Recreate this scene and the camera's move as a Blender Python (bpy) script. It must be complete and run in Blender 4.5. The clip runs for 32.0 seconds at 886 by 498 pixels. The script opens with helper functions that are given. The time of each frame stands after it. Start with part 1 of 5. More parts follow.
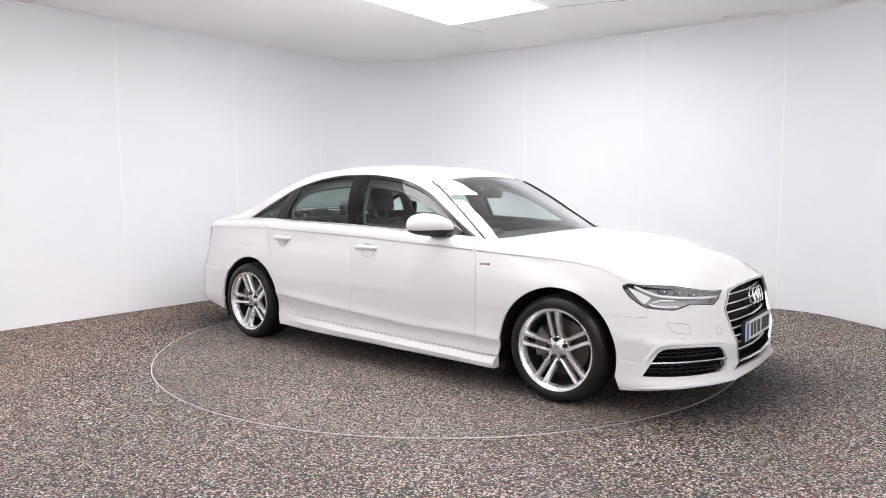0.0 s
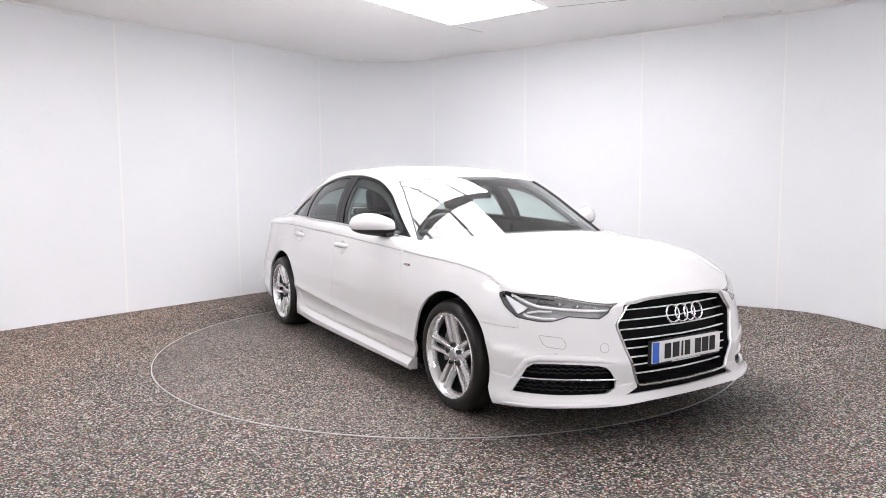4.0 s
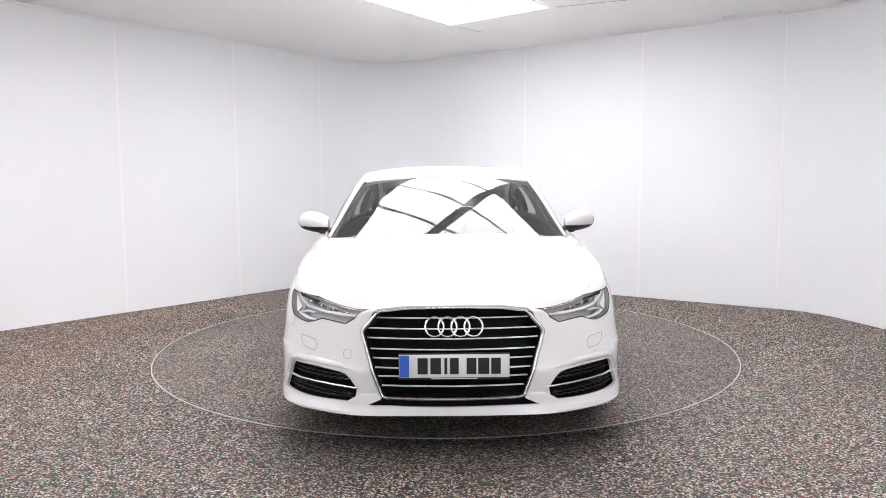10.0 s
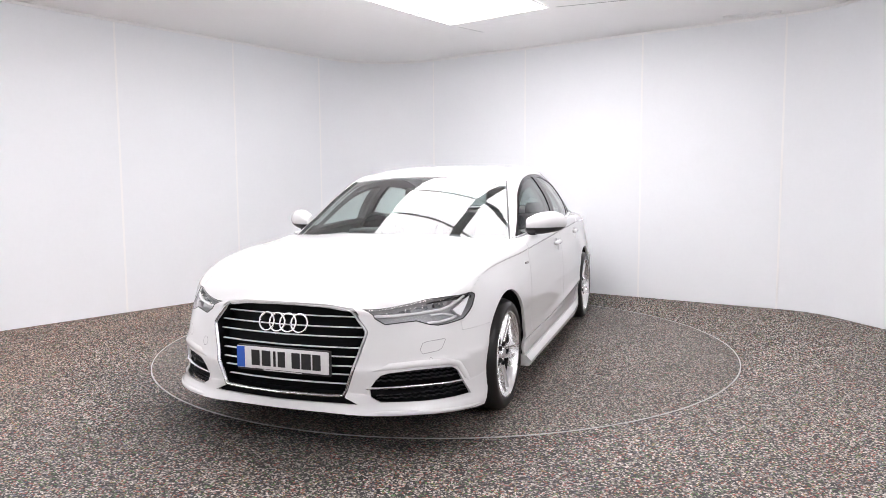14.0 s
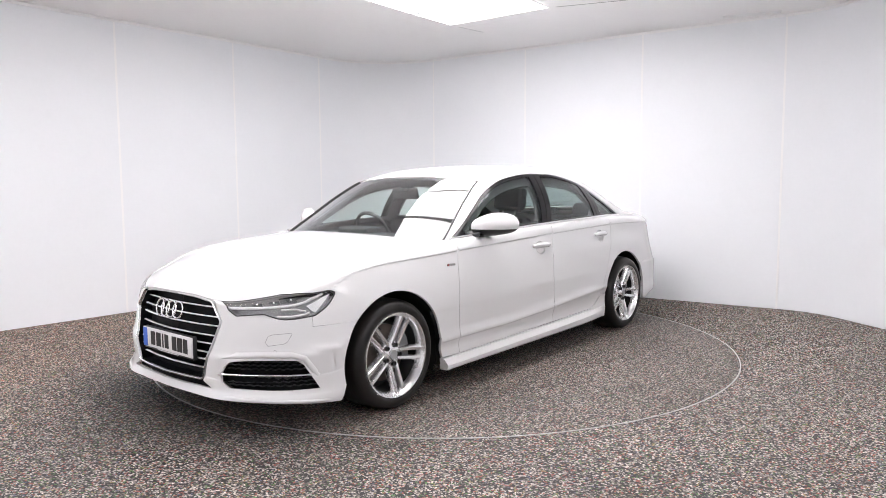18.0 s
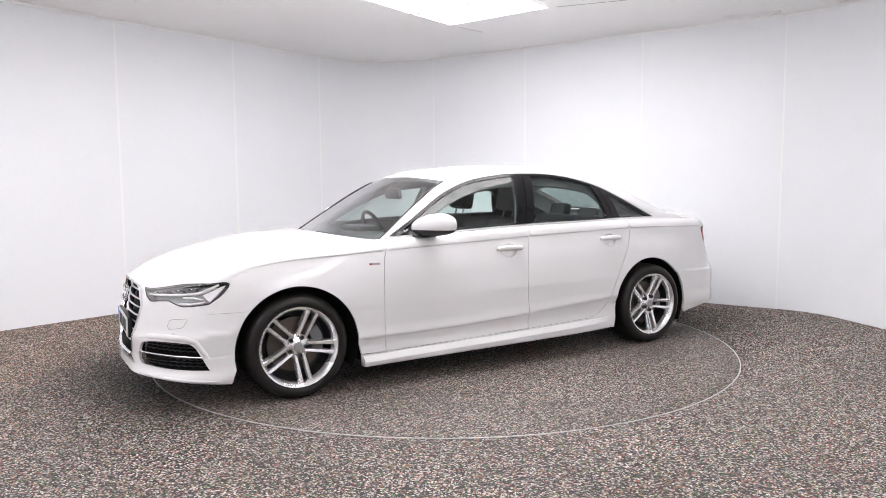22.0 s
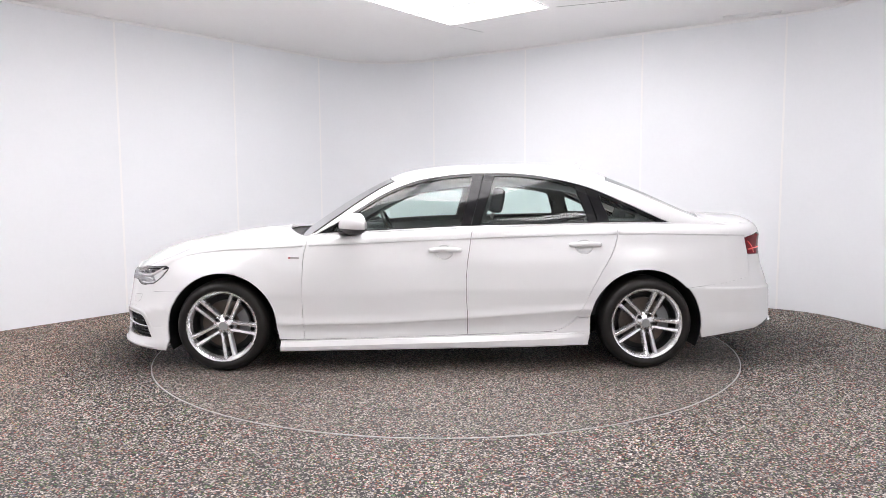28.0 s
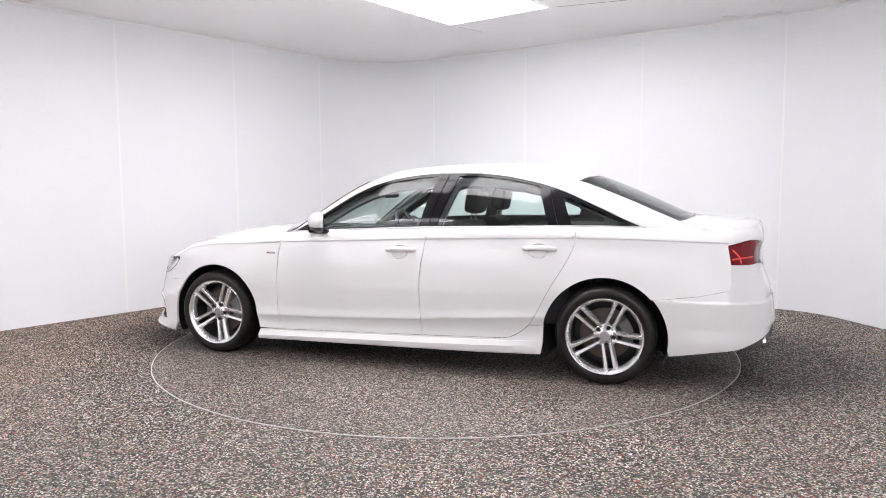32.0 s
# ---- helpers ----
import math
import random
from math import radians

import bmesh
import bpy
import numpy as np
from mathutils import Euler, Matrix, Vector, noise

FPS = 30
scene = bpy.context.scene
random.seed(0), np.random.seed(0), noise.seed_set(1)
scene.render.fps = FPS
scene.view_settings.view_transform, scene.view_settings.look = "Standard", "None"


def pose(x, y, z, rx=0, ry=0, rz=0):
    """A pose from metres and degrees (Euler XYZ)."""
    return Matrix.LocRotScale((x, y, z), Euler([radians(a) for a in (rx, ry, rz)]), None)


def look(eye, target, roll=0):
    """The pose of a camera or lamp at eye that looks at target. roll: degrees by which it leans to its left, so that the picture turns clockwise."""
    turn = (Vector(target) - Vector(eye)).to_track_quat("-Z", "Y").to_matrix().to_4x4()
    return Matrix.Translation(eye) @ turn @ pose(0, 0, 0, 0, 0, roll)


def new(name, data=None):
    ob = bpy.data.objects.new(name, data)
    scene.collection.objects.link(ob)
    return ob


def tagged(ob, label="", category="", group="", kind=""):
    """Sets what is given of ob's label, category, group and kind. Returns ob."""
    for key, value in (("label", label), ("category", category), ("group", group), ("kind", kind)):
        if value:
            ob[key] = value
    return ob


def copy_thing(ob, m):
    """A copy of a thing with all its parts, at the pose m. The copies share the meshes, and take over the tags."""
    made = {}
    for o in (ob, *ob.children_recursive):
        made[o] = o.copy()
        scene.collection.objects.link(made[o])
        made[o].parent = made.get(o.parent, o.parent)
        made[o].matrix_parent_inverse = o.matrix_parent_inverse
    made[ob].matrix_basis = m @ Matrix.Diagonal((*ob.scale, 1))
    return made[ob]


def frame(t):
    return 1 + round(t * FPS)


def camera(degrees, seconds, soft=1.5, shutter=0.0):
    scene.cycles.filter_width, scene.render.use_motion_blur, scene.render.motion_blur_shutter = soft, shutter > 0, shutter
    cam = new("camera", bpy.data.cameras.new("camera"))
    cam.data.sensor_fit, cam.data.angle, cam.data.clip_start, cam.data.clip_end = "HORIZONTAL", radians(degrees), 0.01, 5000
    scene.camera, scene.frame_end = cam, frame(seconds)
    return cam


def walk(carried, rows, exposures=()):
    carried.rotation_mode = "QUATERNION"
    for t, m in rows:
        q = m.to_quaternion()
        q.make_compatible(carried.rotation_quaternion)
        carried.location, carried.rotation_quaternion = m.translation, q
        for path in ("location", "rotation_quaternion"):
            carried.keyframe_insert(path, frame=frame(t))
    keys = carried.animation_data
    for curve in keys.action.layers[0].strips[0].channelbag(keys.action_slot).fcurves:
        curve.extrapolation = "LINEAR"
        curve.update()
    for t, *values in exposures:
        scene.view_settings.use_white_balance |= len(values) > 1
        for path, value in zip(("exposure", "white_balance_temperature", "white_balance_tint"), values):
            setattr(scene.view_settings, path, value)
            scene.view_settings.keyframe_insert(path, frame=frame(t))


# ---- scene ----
from mathutils.geometry import delaunay_2d_cdt

# ---- camera: fixed on its stand, facing the turntable ----
cam = camera(64.76, 32.0, 0.75)
CAM = look((0.0, -5.65, 1.272), (-0.002667, -4.65383, 1.180648), -0.364)
walk(cam, [(0.0, CAM), (32.0, CAM)])

# ---- light and exposure ----
scene.view_settings.exposure = 0.0
world = bpy.data.worlds.new("studio_world")
scene.world = world
world.use_nodes = True
world.node_tree.nodes["Background"].inputs[0].default_value = (1, 1, 1, 1)
world.node_tree.nodes["Background"].inputs[1].default_value = 0.0


# ---- helpers ----
def mesh_ob(name, bm, material, smooth=True):
    me = bpy.data.meshes.new(name)
    bmesh.ops.recalc_face_normals(bm, faces=bm.faces[:])
    bm.to_mesh(me)
    bm.free()
    for p in me.polygons:
        p.use_smooth = smooth
    if material:
        me.materials.append(material)
    return new(name, me)


def sharp(ob, angle=35):
    me = ob.data
    bm = bmesh.new()
    bm.from_mesh(me)
    lim = radians(angle)
    for e in bm.edges:
        e.smooth = not (len(e.link_faces) == 2 and e.calc_face_angle(0) > lim)
    bm.to_mesh(me)
    bm.free()
    return ob


def part(name, bm, material, parent, label="", smooth=True, angle=35):
    ob = mesh_ob(name, bm, material, smooth)
    if smooth and angle:
        sharp(ob, angle)
    ob.parent = parent
    if label:
        ob["label"] = label
    return ob


def empty(name, **tags):
    return tagged(new(name), **tags)


def add_box(bm, lo, hi, bevel=0.0, seg=2):
    m = Matrix.LocRotScale([(a + b) / 2 for a, b in zip(lo, hi)], None, [b - a for a, b in zip(lo, hi)])
    r = bmesh.ops.create_cube(bm, size=1, matrix=m)
    if bevel:
        es = list({e for v in r["verts"] for e in v.link_edges})
        bmesh.ops.bevel(bm, geom=es, offset=bevel, segments=seg, affect="EDGES", profile=0.6)
    return bm


def box(lo, hi, bevel=0.0, seg=2):
    return add_box(bmesh.new(), lo, hi, bevel, seg)


def grid_faces(bm, rows, close=False):
    """Quads between rows of points."""
    vs = [[bm.verts.new(p) for p in r] for r in rows]
    for a, b in zip(vs, vs[1:]):
        n = len(a)
        for i in range(n if close else n - 1):
            j = (i + 1) % n
            bm.faces.new((a[i], a[j], b[j], b[i]))
    return vs


def tube(bm, pts, radius, n=8, flat=1.0, closed=False):
    """A round bar along points."""
    pts = [Vector(p) for p in pts]
    rows, up = [], Vector((0, 0, 1))
    for i, p in enumerate(pts):
        a = pts[i - 1] if (i or closed) else p
        b = pts[(i + 1) % len(pts)] if (i + 1 < len(pts) or closed) else p
        d = (b - a).normalized()
        side = d.cross(up)
        side = side.normalized() if side.length > 1e-4 else Vector((1, 0, 0))
        upv = side.cross(d)
        r = radius[i] if isinstance(radius, (list, tuple)) else radius
        rows.append([p + side * math.cos(t) * r + upv * math.sin(t) * r * flat for t in [2 * math.pi * k / n for k in range(n)]])
    if closed:
        rows.append(rows[0])
    vs = grid_faces(bm, rows, close=True)
    if closed:
        bmesh.ops.remove_doubles(bm, verts=[v for r in (vs[0], vs[-1]) for v in r], dist=1e-5)
    else:
        bm.faces.new(vs[0])
        bm.faces.new(vs[-1])
    return bm


def lathe(bm, profile, n=64, axis="y", centre=(0, 0, 0)):
    """Turns (radius, along) points about an axis."""
    c = Vector(centre)
    rows = []
    for r, h in profile:
        row = []
        for k in range(n):
            a = 2 * math.pi * k / n
            p = Vector((r * math.cos(a), h, r * math.sin(a))) if axis == "y" else Vector((r * math.cos(a), r * math.sin(a), h)) if axis == "z" else Vector((h, r * math.cos(a), r * math.sin(a)))
            row.append(c + p)
        rows.append(row)
    grid_faces(bm, rows, close=True)
    return bm


def prism(bm, poly, depth, place):
    """Extrudes a flat outline by depth; place maps (u, v, w) to a point."""
    a = [bm.verts.new(place(u, v, 0)) for u, v in poly]
    b = [bm.verts.new(place(u, v, depth)) for u, v in poly]
    bm.faces.new(a)
    bm.faces.new(b[::-1])
    for i in range(len(a)):
        j = (i + 1) % len(a)
        bm.faces.new((a[i], a[j], b[j], b[i]))
    return bm


# ---- materials ----
def node_mat(name):
    m = bpy.data.materials.new(name)
    m.use_nodes = True
    nt = m.node_tree
    return m, nt, nt.nodes["Principled BSDF"]


def simple(name, colour, rough=0.5, metal=0.0, coat=0.0, grain=0.0, scale=80.0, bump=0.0, spread=0.06, ior=1.5):
    """Plain surface with a fine and a broad variation of tone and gloss."""
    m, nt, b = node_mat(name)
    b.inputs["Metallic"].default_value = metal
    b.inputs["Roughness"].default_value = rough
    b.inputs["IOR"].default_value = ior
    b.inputs["Coat Weight"].default_value = coat
    b.inputs["Coat Roughness"].default_value = 0.03
    tc = nt.nodes.new("ShaderNodeTexCoord")
    n1 = nt.nodes.new("ShaderNodeTexNoise")
    n1.inputs["Scale"].default_value = scale
    n1.inputs["Detail"].default_value = 4
    n2 = nt.nodes.new("ShaderNodeTexNoise")
    n2.inputs["Scale"].default_value = 2.3
    n2.inputs["Detail"].default_value = 3
    for n in (n1, n2):
        nt.links.new(tc.outputs["Object"], n.inputs["Vector"])
    add = nt.nodes.new("ShaderNodeMath")
    nt.links.new(n1.outputs["Fac"], add.inputs[0])
    nt.links.new(n2.outputs["Fac"], add.inputs[1])
    ramp = nt.nodes.new("ShaderNodeMapRange")
    ramp.inputs[1].default_value, ramp.inputs[2].default_value = 0.6, 1.4
    ramp.inputs[3].default_value, ramp.inputs[4].default_value = 1 - spread - grain, 1 + spread + grain
    nt.links.new(add.outputs[0], ramp.inputs[0])
    mul = nt.nodes.new("ShaderNodeVectorMath")
    mul.operation = "SCALE"
    mul.inputs[0].default_value = colour
    nt.links.new(ramp.outputs[0], mul.inputs["Scale"])
    nt.links.new(mul.outputs[0], b.inputs["Base Color"])
    rr = nt.nodes.new("ShaderNodeMapRange")
    rr.inputs[3].default_value, rr.inputs[4].default_value = max(rough - 0.06, 0.02), rough + 0.06
    nt.links.new(n2.outputs["Fac"], rr.inputs[0])
    nt.links.new(rr.outputs[0], b.inputs["Roughness"])
    if bump:
        bp = nt.nodes.new("ShaderNodeBump")
        bp.inputs["Strength"].default_value = bump
        bp.inputs["Distance"].default_value = 0.002
        nt.links.new(n1.outputs["Fac"], bp.inputs["Height"])
        nt.links.new(bp.outputs[0], b.inputs["Normal"])
    return m


def glow(name, colour, strength):
    m, nt, b = node_mat(name)
    b.inputs["Base Color"].default_value = (*colour, 1)
    b.inputs["Emission Color"].default_value = (*colour, 1)
    b.inputs["Emission Strength"].default_value = strength
    return m


def glass(name, tint, rough=0.0, gloss=1.6):
    """Thin pane with two faces: mirrors more towards grazing views, and tints what is behind."""
    m, nt, b = node_mat(name)
    nt.nodes.remove(b)
    out = nt.nodes["Material Output"]
    tr = nt.nodes.new("ShaderNodeBsdfTransparent")
    tr.inputs[0].default_value = (*tint, 1)
    gl = nt.nodes.new("ShaderNodeBsdfGlossy")
    gl.inputs["Roughness"].default_value = rough
    lw = nt.nodes.new("ShaderNodeLayerWeight")
    lw.inputs[0].default_value = 0.5
    pw = nt.nodes.new("ShaderNodeMath")
    pw.operation = "POWER"
    pw.inputs[1].default_value = 5.0
    k = nt.nodes.new("ShaderNodeMath")
    k.operation = "MULTIPLY_ADD"
    k.inputs[1].default_value = 0.957 * gloss
    k.inputs[2].default_value = 0.043 * gloss
    k.use_clamp = True
    mx = nt.nodes.new("ShaderNodeMixShader")
    nt.links.new(lw.outputs["Facing"], pw.inputs[0])
    nt.links.new(pw.outputs[0], k.inputs[0])
    nt.links.new(k.outputs[0], mx.inputs[0])
    nt.links.new(tr.outputs[0], mx.inputs[1])
    nt.links.new(gl.outputs[0], mx.inputs[2])
    nt.links.new(mx.outputs[0], out.inputs[0])
    return m


def floor_material(name, stops, relief, blend):
    """Bonded rubber crumb: dark, grey, buff, red and green grains."""
    m, nt, b = node_mat(name)
    tc = nt.nodes.new("ShaderNodeTexCoord")
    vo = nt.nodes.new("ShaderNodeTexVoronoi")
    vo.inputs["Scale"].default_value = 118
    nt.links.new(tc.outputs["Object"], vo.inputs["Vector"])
    sep = nt.nodes.new("ShaderNodeSeparateColor")
    nt.links.new(vo.outputs["Color"], sep.inputs[0])
    cr = nt.nodes.new("ShaderNodeValToRGB")
    cr.color_ramp.interpolation = "CONSTANT"
    while len(cr.color_ramp.elements) < len(stops):
        cr.color_ramp.elements.new(0.5)
    mean = [sum(c[i] * (q - p) for (p, c), q in zip(stops, [p for p, _ in stops[1:]] + [1.0])) for i in range(3)]
    for e, (p, c) in zip(cr.color_ramp.elements, stops):
        e.position, e.color = p, (*[a * (1 - blend) + b * blend for a, b in zip(c, mean)], 1)
    nt.links.new(sep.outputs[0], cr.inputs[0])
    big = nt.nodes.new("ShaderNodeTexNoise")
    big.inputs["Scale"].default_value = 1.1
    big.inputs["Detail"].default_value = 5
    nt.links.new(tc.outputs["Object"], big.inputs["Vector"])
    mr = nt.nodes.new("ShaderNodeMapRange")
    mr.inputs[1].default_value, mr.inputs[2].default_value = 0.3, 0.7
    mr.inputs[3].default_value, mr.inputs[4].default_value = 0.85, 1.15
    nt.links.new(big.outputs["Fac"], mr.inputs[0])
    sc = nt.nodes.new("ShaderNodeVectorMath")
    sc.operation = "SCALE"
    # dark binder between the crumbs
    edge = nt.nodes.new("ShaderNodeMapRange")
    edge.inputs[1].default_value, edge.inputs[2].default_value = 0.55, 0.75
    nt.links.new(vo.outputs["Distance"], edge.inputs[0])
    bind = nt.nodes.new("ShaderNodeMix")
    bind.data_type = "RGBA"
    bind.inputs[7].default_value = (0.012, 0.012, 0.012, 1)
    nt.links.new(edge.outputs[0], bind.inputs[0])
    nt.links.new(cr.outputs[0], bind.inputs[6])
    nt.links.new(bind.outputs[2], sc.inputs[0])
    nt.links.new(mr.outputs[0], sc.inputs["Scale"])
    # redder tint towards one wall, broken up by the broad noise
    xyz = nt.nodes.new("ShaderNodeSeparateXYZ")
    nt.links.new(tc.outputs["Object"], xyz.inputs[0])
    strip = nt.nodes.new("ShaderNodeMapRange")
    strip.inputs[1].default_value, strip.inputs[2].default_value = -2.0, -2.9
    nt.links.new(xyz.outputs[0], strip.inputs[0])
    red_mask = nt.nodes.new("ShaderNodeMath")
    red_mask.operation = "MULTIPLY"
    nt.links.new(strip.outputs[0], red_mask.inputs[0])
    nt.links.new(big.outputs["Fac"], red_mask.inputs[1])
    warm = nt.nodes.new("ShaderNodeMix")
    warm.data_type = "RGBA"
    warm.blend_type = "MULTIPLY"
    warm.inputs[7].default_value = (1.22, 0.99, 0.88, 1)
    nt.links.new(red_mask.outputs[0], warm.inputs[0])
    nt.links.new(sc.outputs[0], warm.inputs[6])
    nt.links.new(warm.outputs[2], b.inputs["Base Color"])
    b.inputs["Roughness"].default_value = 0.62
    bp = nt.nodes.new("ShaderNodeBump")
    bp.inputs["Strength"].default_value = relief
    bp.inputs["Distance"].default_value = 0.004
    bp.invert = True
    nt.links.new(vo.outputs["Distance"], bp.inputs["Height"])
    nt.links.new(bp.outputs[0], b.inputs["Normal"])
    return m


# grains by share: black, buff, grey, dark, red, green, pale, ochre, white, blue
CRUMB = [(0.0, (0.006, 0.006, 0.006)), (0.32, (0.228, 0.196, 0.177)), (0.47, (0.558, 0.495, 0.451)), (0.58, (0.128, 0.117, 0.106)), (0.67, (0.356, 0.086, 0.064)), (0.74, (0.082, 0.206, 0.052)), (0.79, (0.502, 0.473, 0.436)), (0.9, (0.346, 0.262, 0.103)), (0.93, (0.772, 0.712, 0.657)), (0.98, (0.115, 0.126, 0.212))]
DECK_CRUMB = [(0.0, (0.014, 0.013, 0.012)), (0.32, (0.191, 0.16, 0.142)), (0.47, (0.364, 0.316, 0.283)), (0.58, (0.107, 0.096, 0.086)), (0.67, (0.259, 0.085, 0.071)), (0.74, (0.073, 0.153, 0.054)), (0.79, (0.325, 0.303, 0.276)), (0.9, (0.264, 0.211, 0.108)), (0.93, (0.501, 0.456, 0.414)), (0.98, (0.101, 0.108, 0.163))]
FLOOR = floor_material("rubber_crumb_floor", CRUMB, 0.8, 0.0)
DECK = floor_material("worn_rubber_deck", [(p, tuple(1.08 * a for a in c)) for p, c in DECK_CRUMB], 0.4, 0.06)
WALL = simple("white_wall_panel", (0.89, 0.908, 0.932), 0.45, spread=0.012, scale=30)
CEIL = simple("white_ceiling_paint", (0.955, 0.95, 0.95), 0.6, spread=0.015, scale=30)
TRIM = simple("white_trim", (0.92, 0.92, 0.92), 0.4, spread=0.01)
JOINT = simple("joint_strip_white", (0.955, 0.955, 0.955), 0.4, spread=0.01)
SEAM = simple("grey_joint", (0.4, 0.4, 0.4), 0.7)
GAP = simple("dark_joint", (0.06, 0.06, 0.06), 0.8)
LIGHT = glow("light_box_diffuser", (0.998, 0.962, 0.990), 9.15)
PAINT = simple("white_car_paint", (0.72, 0.718, 0.718), 0.38, coat=1.0, spread=0.006, scale=300)
PAINT.node_tree.nodes["Principled BSDF"].inputs["Coat Roughness"].default_value = 0.09
BLACK = simple("black_plastic", (0.018, 0.018, 0.019), 0.45, scale=200, bump=0.15)
GLOSSBLACK = simple("gloss_black_trim", (0.012, 0.012, 0.013), 0.14, coat=0.5)
RUBBER = simple("tyre_rubber", (0.014, 0.0128, 0.0122), 0.34, scale=160, bump=0.1, grain=0.1, ior=1.35)
ALLOY = simple("silver_alloy", (0.82, 0.82, 0.83), 0.26, metal=0.82, scale=200)
CHROME = simple("bright_chrome", (0.85, 0.85, 0.86), 0.12, metal=1.0)
STEEL = simple("grey_steel", (0.3, 0.29, 0.28), 0.45, metal=0.9, grain=0.1)
LINER = simple("black_liner", (0.012, 0.012, 0.012), 0.8)
CLOTH = simple("dark_grey_seat_cloth", (0.045, 0.047, 0.049), 0.8, bump=0.2, scale=400)
SCREEN = glass("clear_windscreen", (0.88, 0.96, 0.94), gloss=2.5)
SIDEGLASS = glass("green_tinted_glass", (0.84, 0.94, 0.91), gloss=1.25)
VALANCE = simple("grey_valance_plastic", (0.07, 0.07, 0.072), 0.5, scale=200, bump=0.1)
REARGLASS = glass("heated_rear_glass", (0.33, 0.40, 0.39), gloss=1.0)
LENS = glass("clear_lamp_lens", (0.97, 0.975, 0.98), gloss=0.6)
RED = simple("red_lamp_plastic", (0.35, 0.012, 0.02), 0.12, coat=0.6)
ALU = simple("aluminium_edge", (0.565, 0.565, 0.565), 0.4, metal=0.6)

# ---- the studio: floor, turntable, curved panel walls, ceiling ----
CEIL_Z = 2.91
DISC_R = 2.236


def round_corner(a, c, b, r, n=14):
    """Arc that rounds the corner c between a and b."""
    a, c, b = Vector(a), Vector(c), Vector(b)
    u, w = (a - c).normalized(), (b - c).normalized()
    half = u.angle(w) / 2
    d = r / math.tan(half)
    p, q = c + u * d, c + w * d
    o = c + (u + w).normalized() * (r / math.sin(half))
    s, t = (p - o), (q - o)
    ang = s.angle_signed(t)
    return [o + Matrix.Rotation(-ang * k / n, 2) @ s for k in range(n + 1)]


# the last four corners are out of view, drawn in close to bounce fill light
CORNERS = [(-4.75, -0.55), (-0.93, 4.22), (3.62, 1.14), (4.0, -0.6), (4.0, -3.6), (2.2, -6.0), (-2.6, -6.0), (-4.75, -3.4)]
RADII = [0.6, 1.0, 0.75, 0.9, 0.6, 0.6, 0.6, 0.6]
PLAN = []
for i, c in enumerate(CORNERS):
    PLAN += round_corner(CORNERS[i - 1], c, CORNERS[(i + 1) % len(CORNERS)], RADII[i])
LEN = [0.0]
for i in range(len(PLAN)):
    LEN.append(LEN[-1] + (PLAN[(i + 1) % len(PLAN)] - PLAN[i]).length)


def along(s):
    """Place and outward normal on the wall's plan at the length s."""
    s %= LEN[-1]
    for i in range(len(PLAN)):
        if s <= LEN[i + 1] + 1e-9:
            a, b = PLAN[i], PLAN[(i + 1) % len(PLAN)]
            k = (s - LEN[i]) / max(LEN[i + 1] - LEN[i], 1e-9)
            d = (b - a).normalized()
            return a.lerp(b, k), Vector((-d.y, d.x))


def nearest_s(p):
    best = min((( (along(k * 0.01)[0] - Vector(p)).length), k * 0.01) for k in range(int(LEN[-1] / 0.01)))
    return best[1]


def wall_panel(bm, s0, s1, z0, z1, proud=0.0, thick=0.02, step=0.12):
    n = max(2, int((s1 - s0) / step))
    rows = []
    for inner, z in ((True, z0), (True, z1), (False, z1), (False, z0), (True, z0)):
        row = []
        for k in range(n + 1):
            p, o = along(s0 + (s1 - s0) * k / n)
            q = p + o * (thick if not inner else -proud)
            row.append((q.x, q.y, z))
        rows.append(row)
    grid_faces(bm, rows)
    return bm


